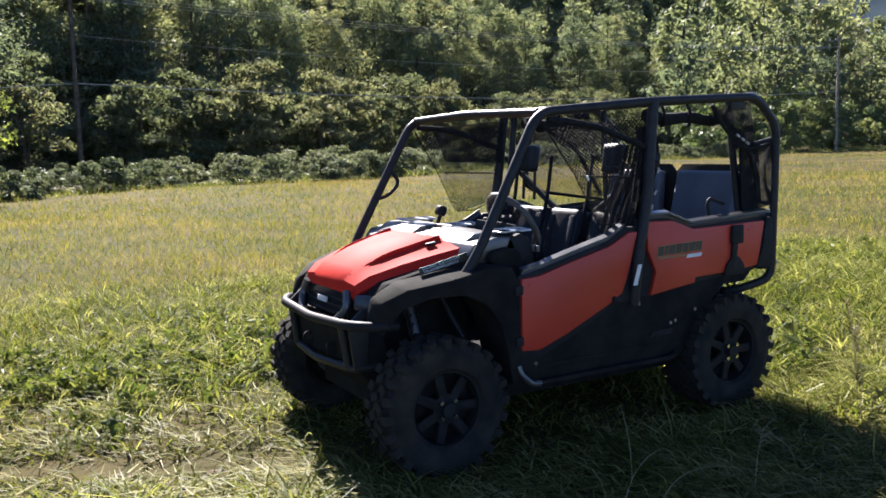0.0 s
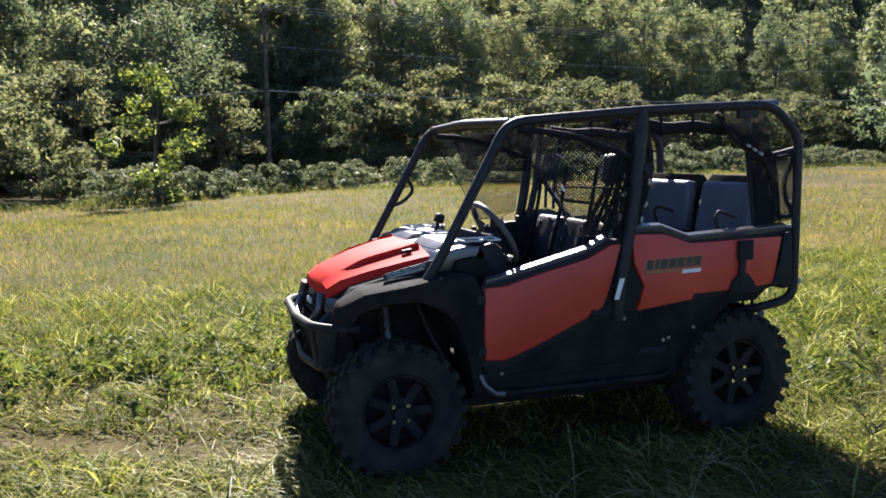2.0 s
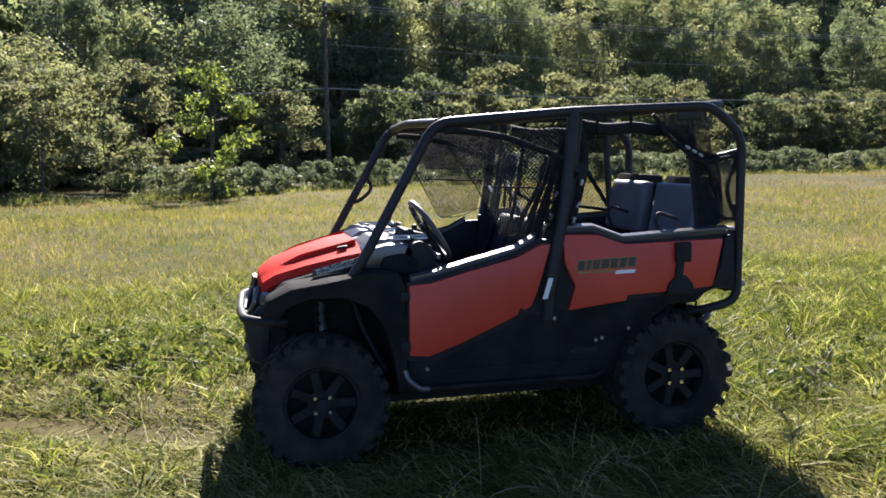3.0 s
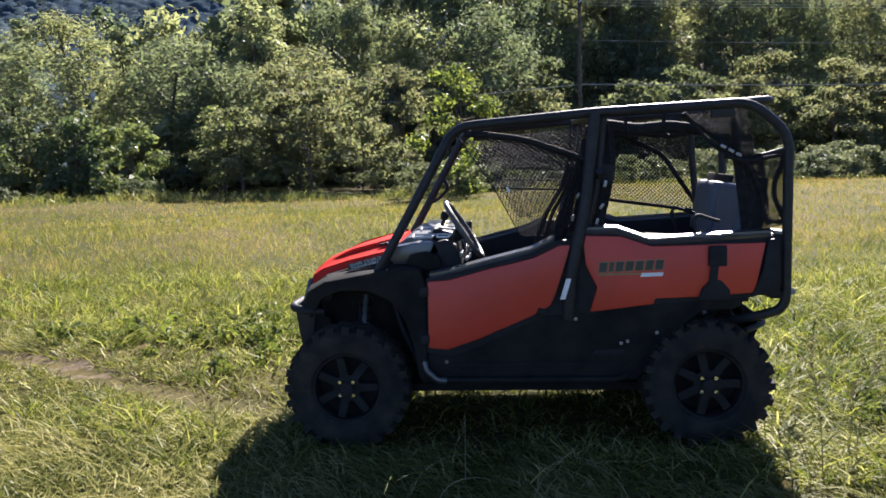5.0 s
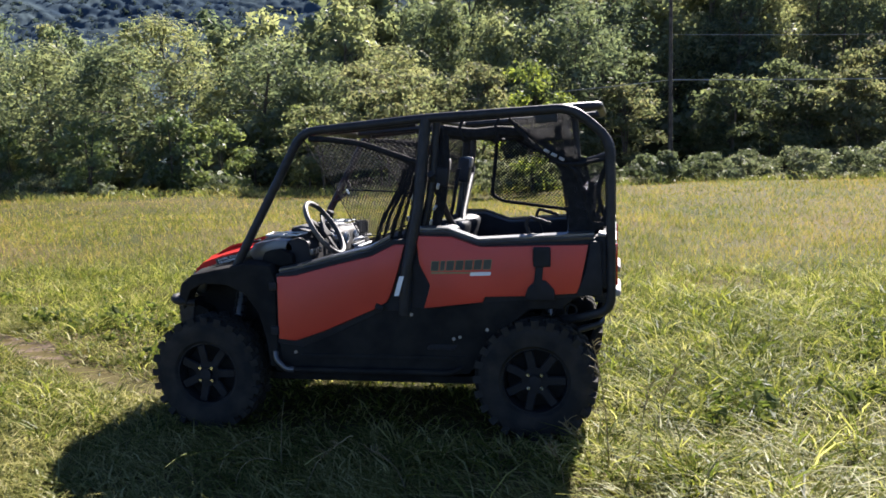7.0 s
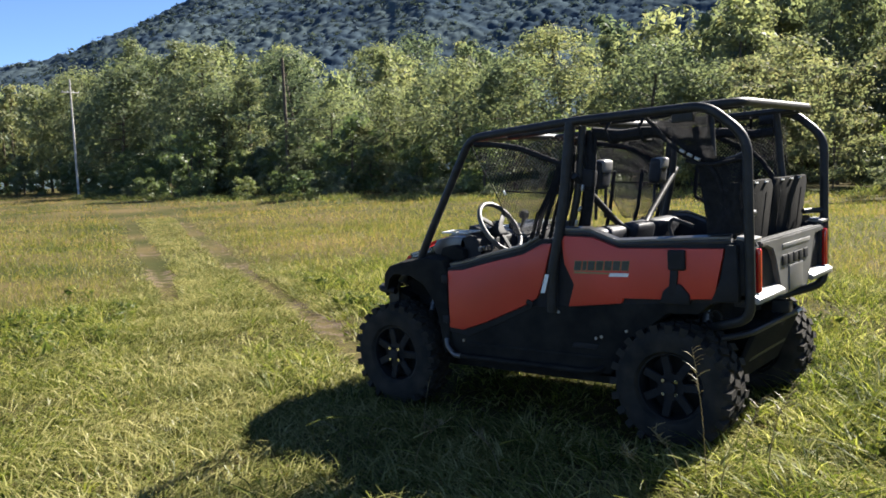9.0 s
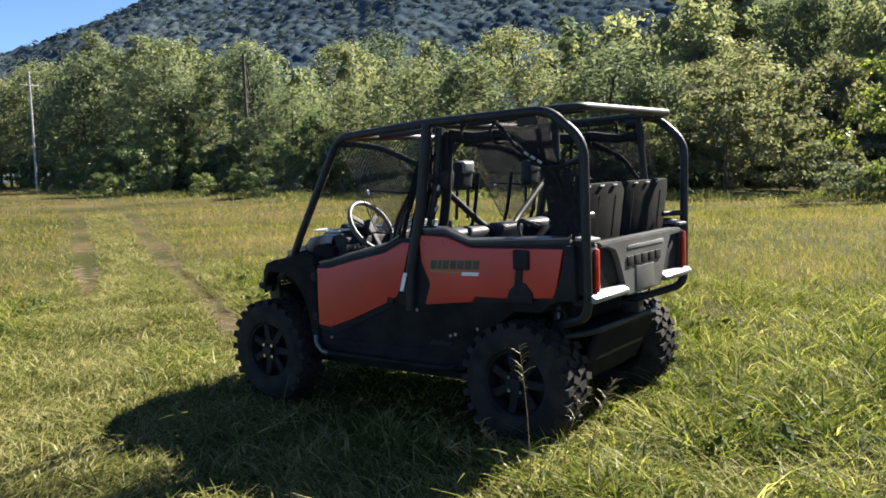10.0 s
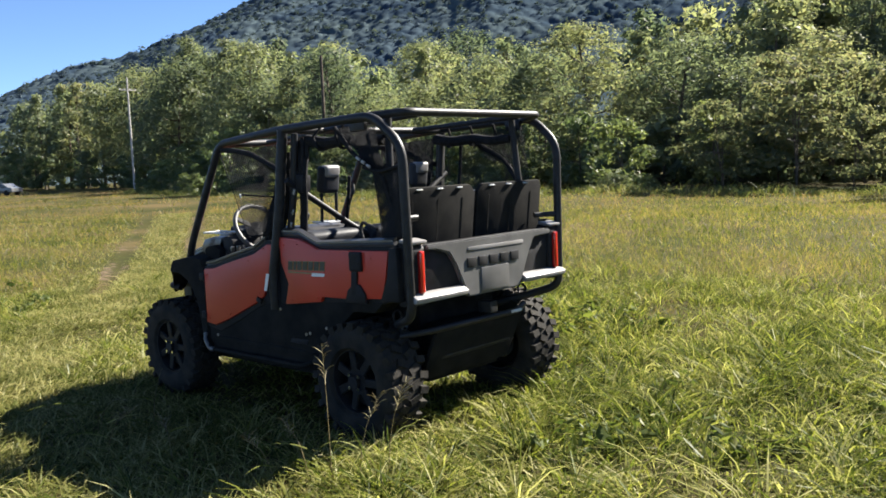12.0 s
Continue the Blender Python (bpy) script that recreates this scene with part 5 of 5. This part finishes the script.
# cargo bed and tail
part("bed_floor", block((1.0, 1.30, 0.05), (0.85, 0, 0.83), bevel=0.015), M_MATTE, utv)
part("bed_front", block((0.05, 1.30, 0.28), (0.42, 0, 0.98), bevel=0.015), M_MATTE, utv)
tailgate = part("tailgate", slab([(1.325, 0.80), (1.375, 0.80), (1.385, 0.98), (1.375, 1.12), (1.335, 1.12)], -0.575, 0.575, 0.014), M_BLACK, utv, "grey and black plastic tailgate")
bm = bmesh.new()
out = [(-0.575, 1.118), (0.575, 1.118), (0.575, 1.085), (0.40, 1.075), (0.345, 0.99), (0.28, 0.86), (0.24, 0.79), (-0.24, 0.79), (-0.28, 0.86), (-0.345, 0.99), (-0.40, 1.06), (-0.50, 1.085), (-0.575, 1.09)]
f = bm.faces.new([bm.verts.new((1.375, yy, zz)) for yy, zz in out])
g = bmesh.ops.extrude_face_region(bm, geom=[f])
for v in (e for e in g["geom"] if isinstance(e, bmesh.types.BMVert)):
    v.co.x = 1.412
bmesh.ops.recalc_face_normals(bm, faces=bm.faces[:])
bmesh.ops.bevel(bm, geom=bm.edges[:], offset=0.008, segments=2, affect="EDGES", clamp_overlap=True)
part("tailgate_panel", bm, M_GREY, tailgate, "grey raised centre panel")
part("tailgate_groove", block((0.006, 0.52, 0.022), (1.413, 0.02, 1.062), bevel=0.003), M_LEDGE, tailgate, "paler raised strip")
for k in range(5):
    part("emblem_bar", block((0.012, 0.078, 0.055), (1.414, -0.212 + 0.1 * k, 0.985), bevel=0.006), M_BLACK, tailgate, "plain dark bar of the maker's mark")
part("tailgate_recess", block((0.012, 0.26, 0.14), (1.412, 0.0, 0.875), bevel=0.01), M_GREY, tailgate)
for s in (-1, 1):
    post = part("tail_corner", slab([(1.30, 0.79), (1.395, 0.79), (1.40, 1.10), (1.36, 1.14), (1.30, 1.14)], s * 0.575, s * 0.70, 0.015), M_BLACK, utv)
    part("tail_light", block((0.03, 0.034, 0.23), (1.408, s * 0.625, 0.975), bevel=0.012, seg=3), M_LENS, post, "tall red tail light")
    part("corner_cap", block((0.09, 0.13, 0.02), (1.365, s * 0.635, 1.142), (0, 8, 0), 0.008), M_LEDGE, post, "pale grey cap")
    part("tail_ledge", slab([(1.30, 0.825), (1.435, 0.808), (1.442, 0.838), (1.40, 0.862), (1.31, 0.868)], s * 0.27, s * 0.70, 0.012), M_LEDGE, utv, "pale grey ledge under the tail light")
    part("side_reflector", lathe([(0.036, -0.008), (0.036, 0.008), (0.029, 0.008), (0.028, -0.008)], 20, (1.165, s * 0.58, 0.71), closed=True), M_BLACK, utv, "round black fitting")
part("rear_skid_bar", tubes([(1.20, -0.60, 0.60), (1.33, -0.52, 0.625), (1.345, 0.30, 0.625), (1.24, 0.50, 0.63)], r=0.018), M_TUBE, utv)
part("rear_guard", slab([(1.17, 0.31), (1.20, 0.31), (1.335, 0.61), (1.30, 0.61)], -0.44, 0.36, 0.012), M_MATTE, utv, "dark flat guard below the tail")
part("guard_tag", block((0.006, 0.10, 0.018), (1.362, 0.26, 0.63), bevel=0.002), M_SILVER, utv, "small bright tag")
part("exhaust_silencer", block((0.16, 0.60, 0.15), (1.19, -0.04, 0.55), bevel=0.04, seg=3), M_MATTE, utv)
part("hitch_receiver", block((0.10, 0.07, 0.07), (1.33, 0.02, 0.69), bevel=0.008), M_TUBE, utv)
part("rear_frame", tubes([(1.02, -0.40, 0.40), (1.24, -0.36, 0.44), (1.24, 0.36, 0.44), (1.02, 0.40, 0.40)], r=0.022), M_TUBE, utv)

# roll cage
cage = part("roll_cage", tubes([(-0.80, -0.66, 0.95), (-0.72, -0.68, 1.08), (-0.35, -0.66, 1.74), (0.39, -0.71, 1.795), (1.19, -0.72, 1.825), (1.385, -0.71, 1.655), (1.388, -0.69, 0.735), (1.24, -0.64, 0.685), (1.02, -0.45, 0.62)],
                               [(-0.80, 0.66, 0.95), (-0.72, 0.68, 1.08), (-0.35, 0.66, 1.74), (0.39, 0.71, 1.795), (1.19, 0.72, 1.825), (1.385, 0.71, 1.655), (1.388, 0.69, 0.735), (1.24, 0.64, 0.685), (1.02, 0.45, 0.62)], r=0.026, seg=12, bend=0.09), M_TUBE, utv, "black tubular roll cage")
part("cage_crossbar", tubes([(-0.33, -0.64, 1.74), (-0.36, 0, 1.755), (-0.33, 0.64, 1.74)], r=0.024), M_TUBE, cage)
part("cage_crossbar", tubes([(0.39, -0.70, 1.79), (0.39, 0.70, 1.79)], r=0.024), M_TUBE, cage)
part("cage_crossbar", tubes([(1.14, -0.70, 1.825), (1.325, -0.60, 1.838), (1.325, 0.60, 1.838), (1.14, 0.70, 1.825)], r=0.024, bend=0.06), M_TUBE, cage)
part("cage_crossbar", tubes([(1.385, -0.70, 1.27), (1.385, -0.62, 1.27)], r=0.018), M_TUBE, cage)
part("cage_crossbar", tubes([(1.385, 0.70, 1.20), (1.30, 0.56, 1.20)], r=0.018), M_TUBE, cage)
both("cage_brace", lambda s: tubes([(0.25, s * 0.34, 1.80 - 0.02), (-0.30, s * 0.30, 1.745)], r=0.018), M_TUBE, "", cage)
both("cage_brace", lambda s: tubes([(0.42, s * 0.40, 1.79), (1.28, s * 0.46, 1.83)], r=0.018), M_TUBE, "", cage)
both("centre_post", lambda s: tubes([(0.39, s * 0.71, 1.79), (0.335, s * 0.725, 1.30), (0.25, s * 0.735, 0.90), (0.24, s * 0.72, 0.70)], r=0.032, bend=0.1), M_TUBE, "", cage)
both("belt_pillar", lambda s: tubes([(0.44, s * 0.66, 1.77), (0.40, s * 0.66, 1.40), (0.34, s * 0.66, 1.15)], r=0.022), M_TUBE, "", cage)
both("roof_bracket", lambda s: block((0.12, 0.03, 0.07), (1.05, s * 0.70, 1.785), (0, -2, 0), 0.008), M_TUBE, "", cage)
both("rear_upright", lambda s: tubes([(1.14, s * 0.56, 1.82), (1.16, s * 0.58, 1.50), (1.20, s * 0.60, 1.12)], r=0.022), M_TUBE, "", cage)
part("rear_link", tubes([(1.385, -0.70, 1.58), (1.30, -0.64, 1.55), (1.17, -0.58, 1.53)], r=0.016), M_TUBE, cage)
part("grab_handle", tubes([(-0.52, 0.66, 1.45), (-0.47, 0.62, 1.36), (-0.56, 0.62, 1.28), (-0.63, 0.665, 1.26)], r=0.012, bend=0.06), M_BLACK, cage)
both("seat_hoop", lambda s: tubes([(0.41, s * 0.72, 1.49), (0.42, s * 0.23, 1.19), (0.44, s * 0.12, 1.13)], r=0.020), M_TUBE, "", cage)
part("white_tag", slab([(0.195, 0.815), (0.222, 0.815), (0.255, 0.925), (0.228, 0.925)], -0.772, -0.768, 0), M_WHITE, cage, "white paper label")

# seats
def seat(y, w, x, z, back_h, rear, label, mat_back):
    e = part("seat", block((0.46, w, 0.14), (x, y, z), (0, 5, 0), 0.045, 3), M_SEAT, utv, label)
    lean = 14
    bx, bz = x + 0.23, z + 0.05
    back = block((0.11, w, back_h), (0, 0, back_h / 2), bevel=0.04, seg=3, squeeze=lambda v: (v.x, v.y * (1.0 if v.z < 0 else 0.9), v.z))
    back.transform(pose(bx, y, bz, 0, lean, 0))
    b = part("backrest", back, mat_back, e)
    for k in (-0.3, 0.3):
        bar = block((0.02, w * 0.16, back_h * 0.8), (-0.052, k * w, back_h * 0.48), bevel=0.012, seg=2)
        bar.transform(pose(bx, y, bz, 0, lean, 0))
        part("bolster", bar, M_SEAT, b)
    return e, b


for y, w in ((-0.40, 0.46), (0.06, 0.34), (0.42, 0.42)):
    e, b = seat(y, w, 0.12, 0.77, 0.36, False, "black vinyl front seat", M_SEAT)
    if abs(y) > 0.2:
        h2 = part("headrest", block((0.08, 0.14, 0.17), (0.40, y + 0.02, 1.485), (0, 8, 0), 0.03, 3), M_SEAT, b, "black padded headrest on a frame")
        part("headrest_cap", block((0.06, 0.12, 0.075), (0.425, y + 0.02, 1.535), (0, 8, 0), 0.02, 3), M_LEDGE, h2, "grey headrest back")
        for k in (-0.04, 0.08):
            part("headrest_post", tubes([(0.40, y + k, 1.40), (0.39, y + k, 1.22)], r=0.010), M_TUBE, b)
for y in (-0.335, 0.30):
    e = part("seat", block((0.34, 0.50, 0.09), (0.98, y, 0.985), (0, 4, 0), 0.035, 3), M_SEAT, utv, "folding rear seat in the cargo bed")
    back = block((0.085, 0.53, 0.33), (0, 0, 0.165), bevel=0.03, seg=3, squeeze=lambda v: (v.x, v.y * (1.0 if v.z < 0 else 0.9), v.z))
    back.transform(pose(1.175, y, 1.06, 0, 9, 0))
    b = part("backrest", back, M_SEATBACK, e, "blue-grey vinyl backrest")
    inner = -1 if y > 0 else 1
    out = [(-0.322, 0), (0.322, 0), (0.322, 0.315), (0.30, 0.36), (-0.30, 0.36), (-0.322, 0.315)]
    out = [(a - inner * 0.03 if h2 > 0.35 and a * inner > 0.25 else a, h2) for a, h2 in out]
    shell = slab(out, -0.015, 0.015, 0.008)
    shell.transform(pose(1.245, y + (0.025 if y > 0 else -0.005), 1.07, 0, 7, 0) @ pose(0, 0, 0, 0, 0, 90))
    sh = part("back_shell", shell, M_MATTE, e, "black plastic shell of the backrest")
    for k in (-0.21, 0.0, 0.21):
        rib = block((0.003, 0.012, 0.24), (0.0155, k, 0.17), bevel=0.003, seg=1)
        rib.transform(pose(1.245, y + (0.025 if y > 0 else -0.005), 1.07, 0, 7, 0))
        part("rib", rib, M_MATTE, sh)
    for k in range(3):
        part("clip", block((0.01, 0.05, 0.008), (1.305, y - 0.17 + 0.17 * k, 1.413), bevel=0.002), M_SILVER, sh)
    part("arm_loop", tubes([(1.06, y - 0.27, 1.20), (0.94, y - 0.27, 1.24), (0.92, y - 0.27, 1.20), (0.96, y - 0.27, 1.08)], r=0.010, bend=0.04), M_BLACK, e)


# nets and straps
def net(corners, cols, rows_, r=0.0024):
    """A diamond mesh of cords over a four-cornered field."""
    a, b, c, d = (Vector(p) for p in corners)
    bm = bmesh.new()

    def at(u, v):
        p = a.lerp(b, u).lerp(d.lerp(c, u), v)
        return p + Vector((0, 0.015 * math.sin(u * 5) * math.sin(v * 3), 0))

    for k in range(-rows_, cols):
        for sgn in (1, -1):
            pts = []
            for j in range(rows_ + 1):
                u = (k + j) / cols if sgn > 0 else (cols - k - j) / cols
                if -1e-6 <= u <= 1 + 1e-6:
                    pts.append(at(u, j / rows_))
            if len(pts) > 1:
                tube(bm, pts, r, 3, 0)
    return bm


for s in (-1, 1):
    y = s * 0.70
    n1 = part("side_net", net([(-0.28, y * 0.97, 1.66), (0.35, y * 0.98, 1.72), (0.26, y * 1.02, 1.20), (0.01, y * 1.03, 1.14)], 22, 21, 0.0023), M_WEB, utv, "black safety net across the door opening")
    if s > 0:
        part("net_fold", net([(-0.20, y * 0.955, 1.70), (0.36, y * 0.965, 1.74), (0.33, y * 0.97, 1.46), (-0.10, y * 0.965, 1.48)], 32, 18, 0.0034), M_WEB, n1, "doubled upper fold of the net")
    part("net_hem", tubes([(-0.34, y * 0.96, 1.70), (-0.15, y * 1.01, 1.42), (-0.005, y * 1.03, 1.15), (0.14, y * 1.02, 1.15), (0.28, y * 1.0, 1.21)], r=0.0035, bend=0.03), M_WEB, n1)
    part("net_strap", tubes([(-0.30, y * 0.97, 1.70), (-0.18, y * 0.975, 1.695), (0.02, y * 0.98, 1.665), (0.34, y, 1.55)], r=0.017), M_WEB, n1)
    part("net_strap", tubes([(-0.10, y * 1.0, 1.41), (0.31, y * 1.01, 1.39)], r=0.005), M_WEB, n1)
    part("net_tag", block((0.012, 0.004, 0.03), (-0.07, y * 1.02, 1.40), (0, -30, 0), 0.001), M_WHITE, n1, "small white tag")
n2 = part("side_net", net([(0.58, 0.69, 1.74), (1.12, 0.69, 1.78), (1.24, 0.69, 1.17), (0.53, 0.69, 1.26)], 26, 22, 0.0026), M_WEB, utv, "black safety net across the rear opening")
part("net_fold", net([(0.62, 0.675, 1.76), (1.16, 0.675, 1.79), (1.18, 0.675, 1.50), (0.86, 0.675, 1.56)], 24, 14, 0.0018), M_WEB, n2, "doubled fold of the net")
part("net_hem", tubes([(0.60, 0.69, 1.74), (0.55, 0.69, 1.30), (0.62, 0.69, 1.255), (1.24, 0.69, 1.165)], r=0.012, bend=0.03), M_WEB, n2)
part("net_strap", tubes([(0.62, 0.69, 1.74), (0.98, 0.69, 1.56), (1.22, 0.69, 1.20)], r=0.016), M_WEB, n2)
n3 = part("side_net", net([(0.87, -0.69, 1.77), (1.17, -0.69, 1.80), (1.22, -0.68, 1.53), (1.09, -0.68, 1.56)], 22, 20, 0.0024), M_WEB, utv, "black safety net pulled back and tied to the rear post")
part("net_tail", net([(1.12, -0.67, 1.53), (1.36, -0.69, 1.55), (1.36, -0.69, 1.18), (1.16, -0.66, 1.14)], 20, 24, 0.0030), M_WEB, n3, "hanging end of the net")
part("net_fold", net([(1.10, -0.67, 1.58), (1.26, -0.67, 1.56), (1.31, -0.66, 1.18), (1.17, -0.65, 1.14)], 14, 24, 0.0032), M_WEB, n3, "bunched fold of the net")
part("net_hem", tube(bmesh.new(), [(0.85, -0.70, 1.78), (0.97, -0.69, 1.64), (1.08, -0.69, 1.56), (1.20, -0.68, 1.50), (1.26, -0.67, 1.34), (1.28, -0.67, 1.20), (1.37, -0.69, 1.20)], 0.012, 8, 0.04), M_WEB, n3)
part("net_strap", tubes([(1.375, -0.69, 1.56), (1.31, -0.67, 1.36), (1.375, -0.69, 1.20)], r=0.013), M_WEB, n3)
part("net_strap", tubes([(1.06, -0.69, 1.55), (1.18, -0.69, 1.52), (1.36, -0.70, 1.55)], r=0.010), M_WEB, n3)
for k in range(3):
    part("belt_buckle", block((0.032, 0.012, 0.016), (1.05 + 0.04 * k, -0.715, 1.60 - 0.022 * k), (0, 28, 0), 0.004), M_STEEL, n3, "grey buckle on the strap")
for s in (-1, 1):
    roll = part("rolled_net", tube(bmesh.new(), [(0.46, s * 0.58, 1.725), (0.62, s * 0.56, 1.70), (0.80, s * 0.58, 1.715), (0.98, s * 0.55, 1.69), (1.12, s * 0.57, 1.70)], 0.038, 9, 0.05, 0.75), M_WEB, utv, "black net rolled up under the roof bars")
    for k in range(3):
        part("tie", tube(bmesh.new(), [(0.58 + 0.2 * k, s * 0.57, 1.80), (0.56 + 0.2 * k, s * 0.62, 1.74), (0.58 + 0.2 * k, s * 0.60, 1.665), (0.60 + 0.2 * k, s * 0.54, 1.67)], 0.009, 6, 0.02), M_WEB, roll)
for k in range(6):
    lo, hi = 0.07 + 0.042 * k, 0.245 + 0.024 * k
    yy = -0.655 - 0.012 * (k % 3)
    part("belt_strap", tube(bmesh.new(), [(lo, yy, 1.10), (lo + 0.045, yy - 0.01, 1.24 + 0.012 * (k % 2)), (hi - 0.03, yy, 1.40), (hi + 0.02, yy + 0.01, 1.56)], 0.014 - 0.002 * (k % 2), 6, 0.05, 0.8), M_WEB, utv, "black belt hanging beside the post")
for k in range(4):
    part("belt_strap", tube(bmesh.new(), [(0.42 + 0.02 * k, -0.62 + 0.03 * (k % 2), 1.74), (0.45 + 0.014 * k, -0.64, 1.52), (0.43 + 0.012 * k, -0.62, 1.34), (0.38 + 0.014 * k, -0.60, 1.16)], 0.016, 6, 0.05, 0.7), M_WEB, utv, "black belt hanging beside the post")
part("belt_reel", block((0.09, 0.07, 0.11), (0.45, -0.63, 1.47), (0, 8, 0), 0.02, 2), M_BLACK, utv, "black belt reel")
for px, pz, k in ((0.445, 1.42, 0), (0.425, 1.30, 1), (0.40, 1.22, 0), (0.30, 1.36, 1), (0.27, 1.24, 0)):
    part("belt_tongue", block((0.016, 0.012, 0.034), (px, -0.69, pz), (0, 14 + 20 * k, 0), 0.003), M_STEEL, utv, "bright belt tongue")
n4 = part("gathered_strap", tube(bmesh.new(), [(0.36, -0.66, 1.66), (0.35, -0.66, 1.45), (0.30, -0.67, 1.25), (0.27, -0.68, 1.12)], 0.035, 9, 0.04, 0.6), M_WEB, utv, "straps gathered along the centre post")
for k in range(5):
    part("buckle", block((0.022, 0.02, 0.03), (0.375 - 0.018 * k, -0.70, 1.54 - 0.09 * k), bevel=0.005), M_STEEL if k % 2 else M_BLACK, n4)
for s in (-1, 1):
    for y in (s * 0.2, s * 0.56):
        part("seat_belt", tubes([(0.40, y, 1.50), (0.36, y * 0.98, 1.25), (0.28, y * 0.95, 0.98), (0.22, y * 0.9, 0.87)], r=0.012, bend=0.05), M_WEB, utv, "black seat belt")


# ---- parked cars far off by the road ----
def far_car(x, y, turn, label):
    z = float(land(x, y))
    e = thing("parked_car", label, "car", (x, y, z))
    body = [(-2.2, 0.35), (-2.25, 0.75), (-1.2, 0.92), (-0.6, 1.42), (0.9, 1.45), (1.7, 0.98), (2.2, 0.90), (2.25, 0.40)]
    m = pose(x, y, z, 0, 0, turn)
    for name, bm, mt in (("body", slab(body, -0.85, 0.85, 0.06), M_CARWHITE), ("window", slab([(-1.05, 0.95), (-0.55, 1.36), (0.85, 1.38), (1.5, 0.98)], -0.862, 0.862, 0.02), M_CARGLASS)):
        bm.transform(m)
        part(name, bm, mt, e)
    for wx in (-1.4, 1.4):
        for wy in (-0.78, 0.78):
            bm = lathe([(0.33, -0.1), (0.33, 0.1)], 18, (wx, wy, 0.33))
            bm.transform(m)
            part("wheel", bm, M_TYRE, e)


far_car(-104.4, 38.5, 25, "silver car parked beyond the meadow")


# ---- single stalks and bent blades by the vehicle ----
def grass_stalk(x, y, h, lean, turn, plume, label):
    e = thing("grass_stalk", label, "grass", (x, y, float(land(x, y)) - 0.02), "tall stalks by the vehicle")
    dx, dy = math.cos(radians(turn)), math.sin(radians(turn))
    z = float(land(x, y)) - 0.02
    pts = [(x + dx * lean * h * k ** 2.2, y + dy * lean * h * k ** 2.2, z + h * (k - 0.35 * lean * k ** 4)) for k in np.linspace(0, 1, 9)]
    part("stem", tube(bmesh.new(), pts, 0.0035, 5, 0, 0.4), M_STRAW, e)
    rng = np.random.default_rng(int(abs(x * 1000)))
    if plume:
        bm = bmesh.new()
        for k in range(14):
            s = 0.68 + 0.32 * k / 14
            p = Vector(pts[-1]).lerp(Vector(pts[5]), (1 - s) / 0.38)
            a = rng.uniform(0, 6.28)
            q = p + Vector((math.cos(a) * 0.05, math.sin(a) * 0.05, 0.03)) * rng.uniform(0.5, 1.3)
            tube(bm, [p, p.lerp(q, 0.6) + Vector((0, 0, 0.006)), q], 0.0028, 4, 0, 0.6)
        part("seed_head", bm, M_STRAW, e, "open tan seed head")
    for k in range(3):
        a, b = rng.uniform(0, 6.28), rng.uniform(0.15, 0.3)
        w = [Vector((x, y, z + 0.05 + 0.08 * k)) + Vector((math.cos(a) * b * s, math.sin(a) * b * s, h * 0.35 * (s - 0.75 * s * s))) for s in np.linspace(0, 1, 6)]
        part("leaf", tube(bmesh.new(), w, 0.005, 4, 0, 0.1, 0.35), M_GRASS, e)


for x, y, h, lean, turn, plume in ((1.38, -1.30, 0.74, 0.12, 150, True), (1.52, -1.24, 0.52, 0.25, 60, True), (1.30, -1.38, 0.40, 0.35, 200, True), (1.60, -1.12, 0.58, 0.2, 20, True), (1.18, -1.50, 0.36, 0.4, 240, True), (1.47, -1.36, 0.34, 0.6, 300, False),
                                   (-0.55, -1.52, 0.34, 0.8, 10, False), (-0.42, -1.60, 0.30, 0.9, 340, False), (-0.60, -1.64, 0.26, 0.9, 200, False), (-0.30, -1.30, 0.42, 0.2, 90, False), (0.0, -1.75, 0.36, 0.5, 30, True), (0.45, -1.62, 0.30, 0.7, 160, True)):
    grass_stalk(x, y, h, lean, turn, plume, "dry tan grass stalk with seed head" if plume else "pale bent grass blade in the shade")
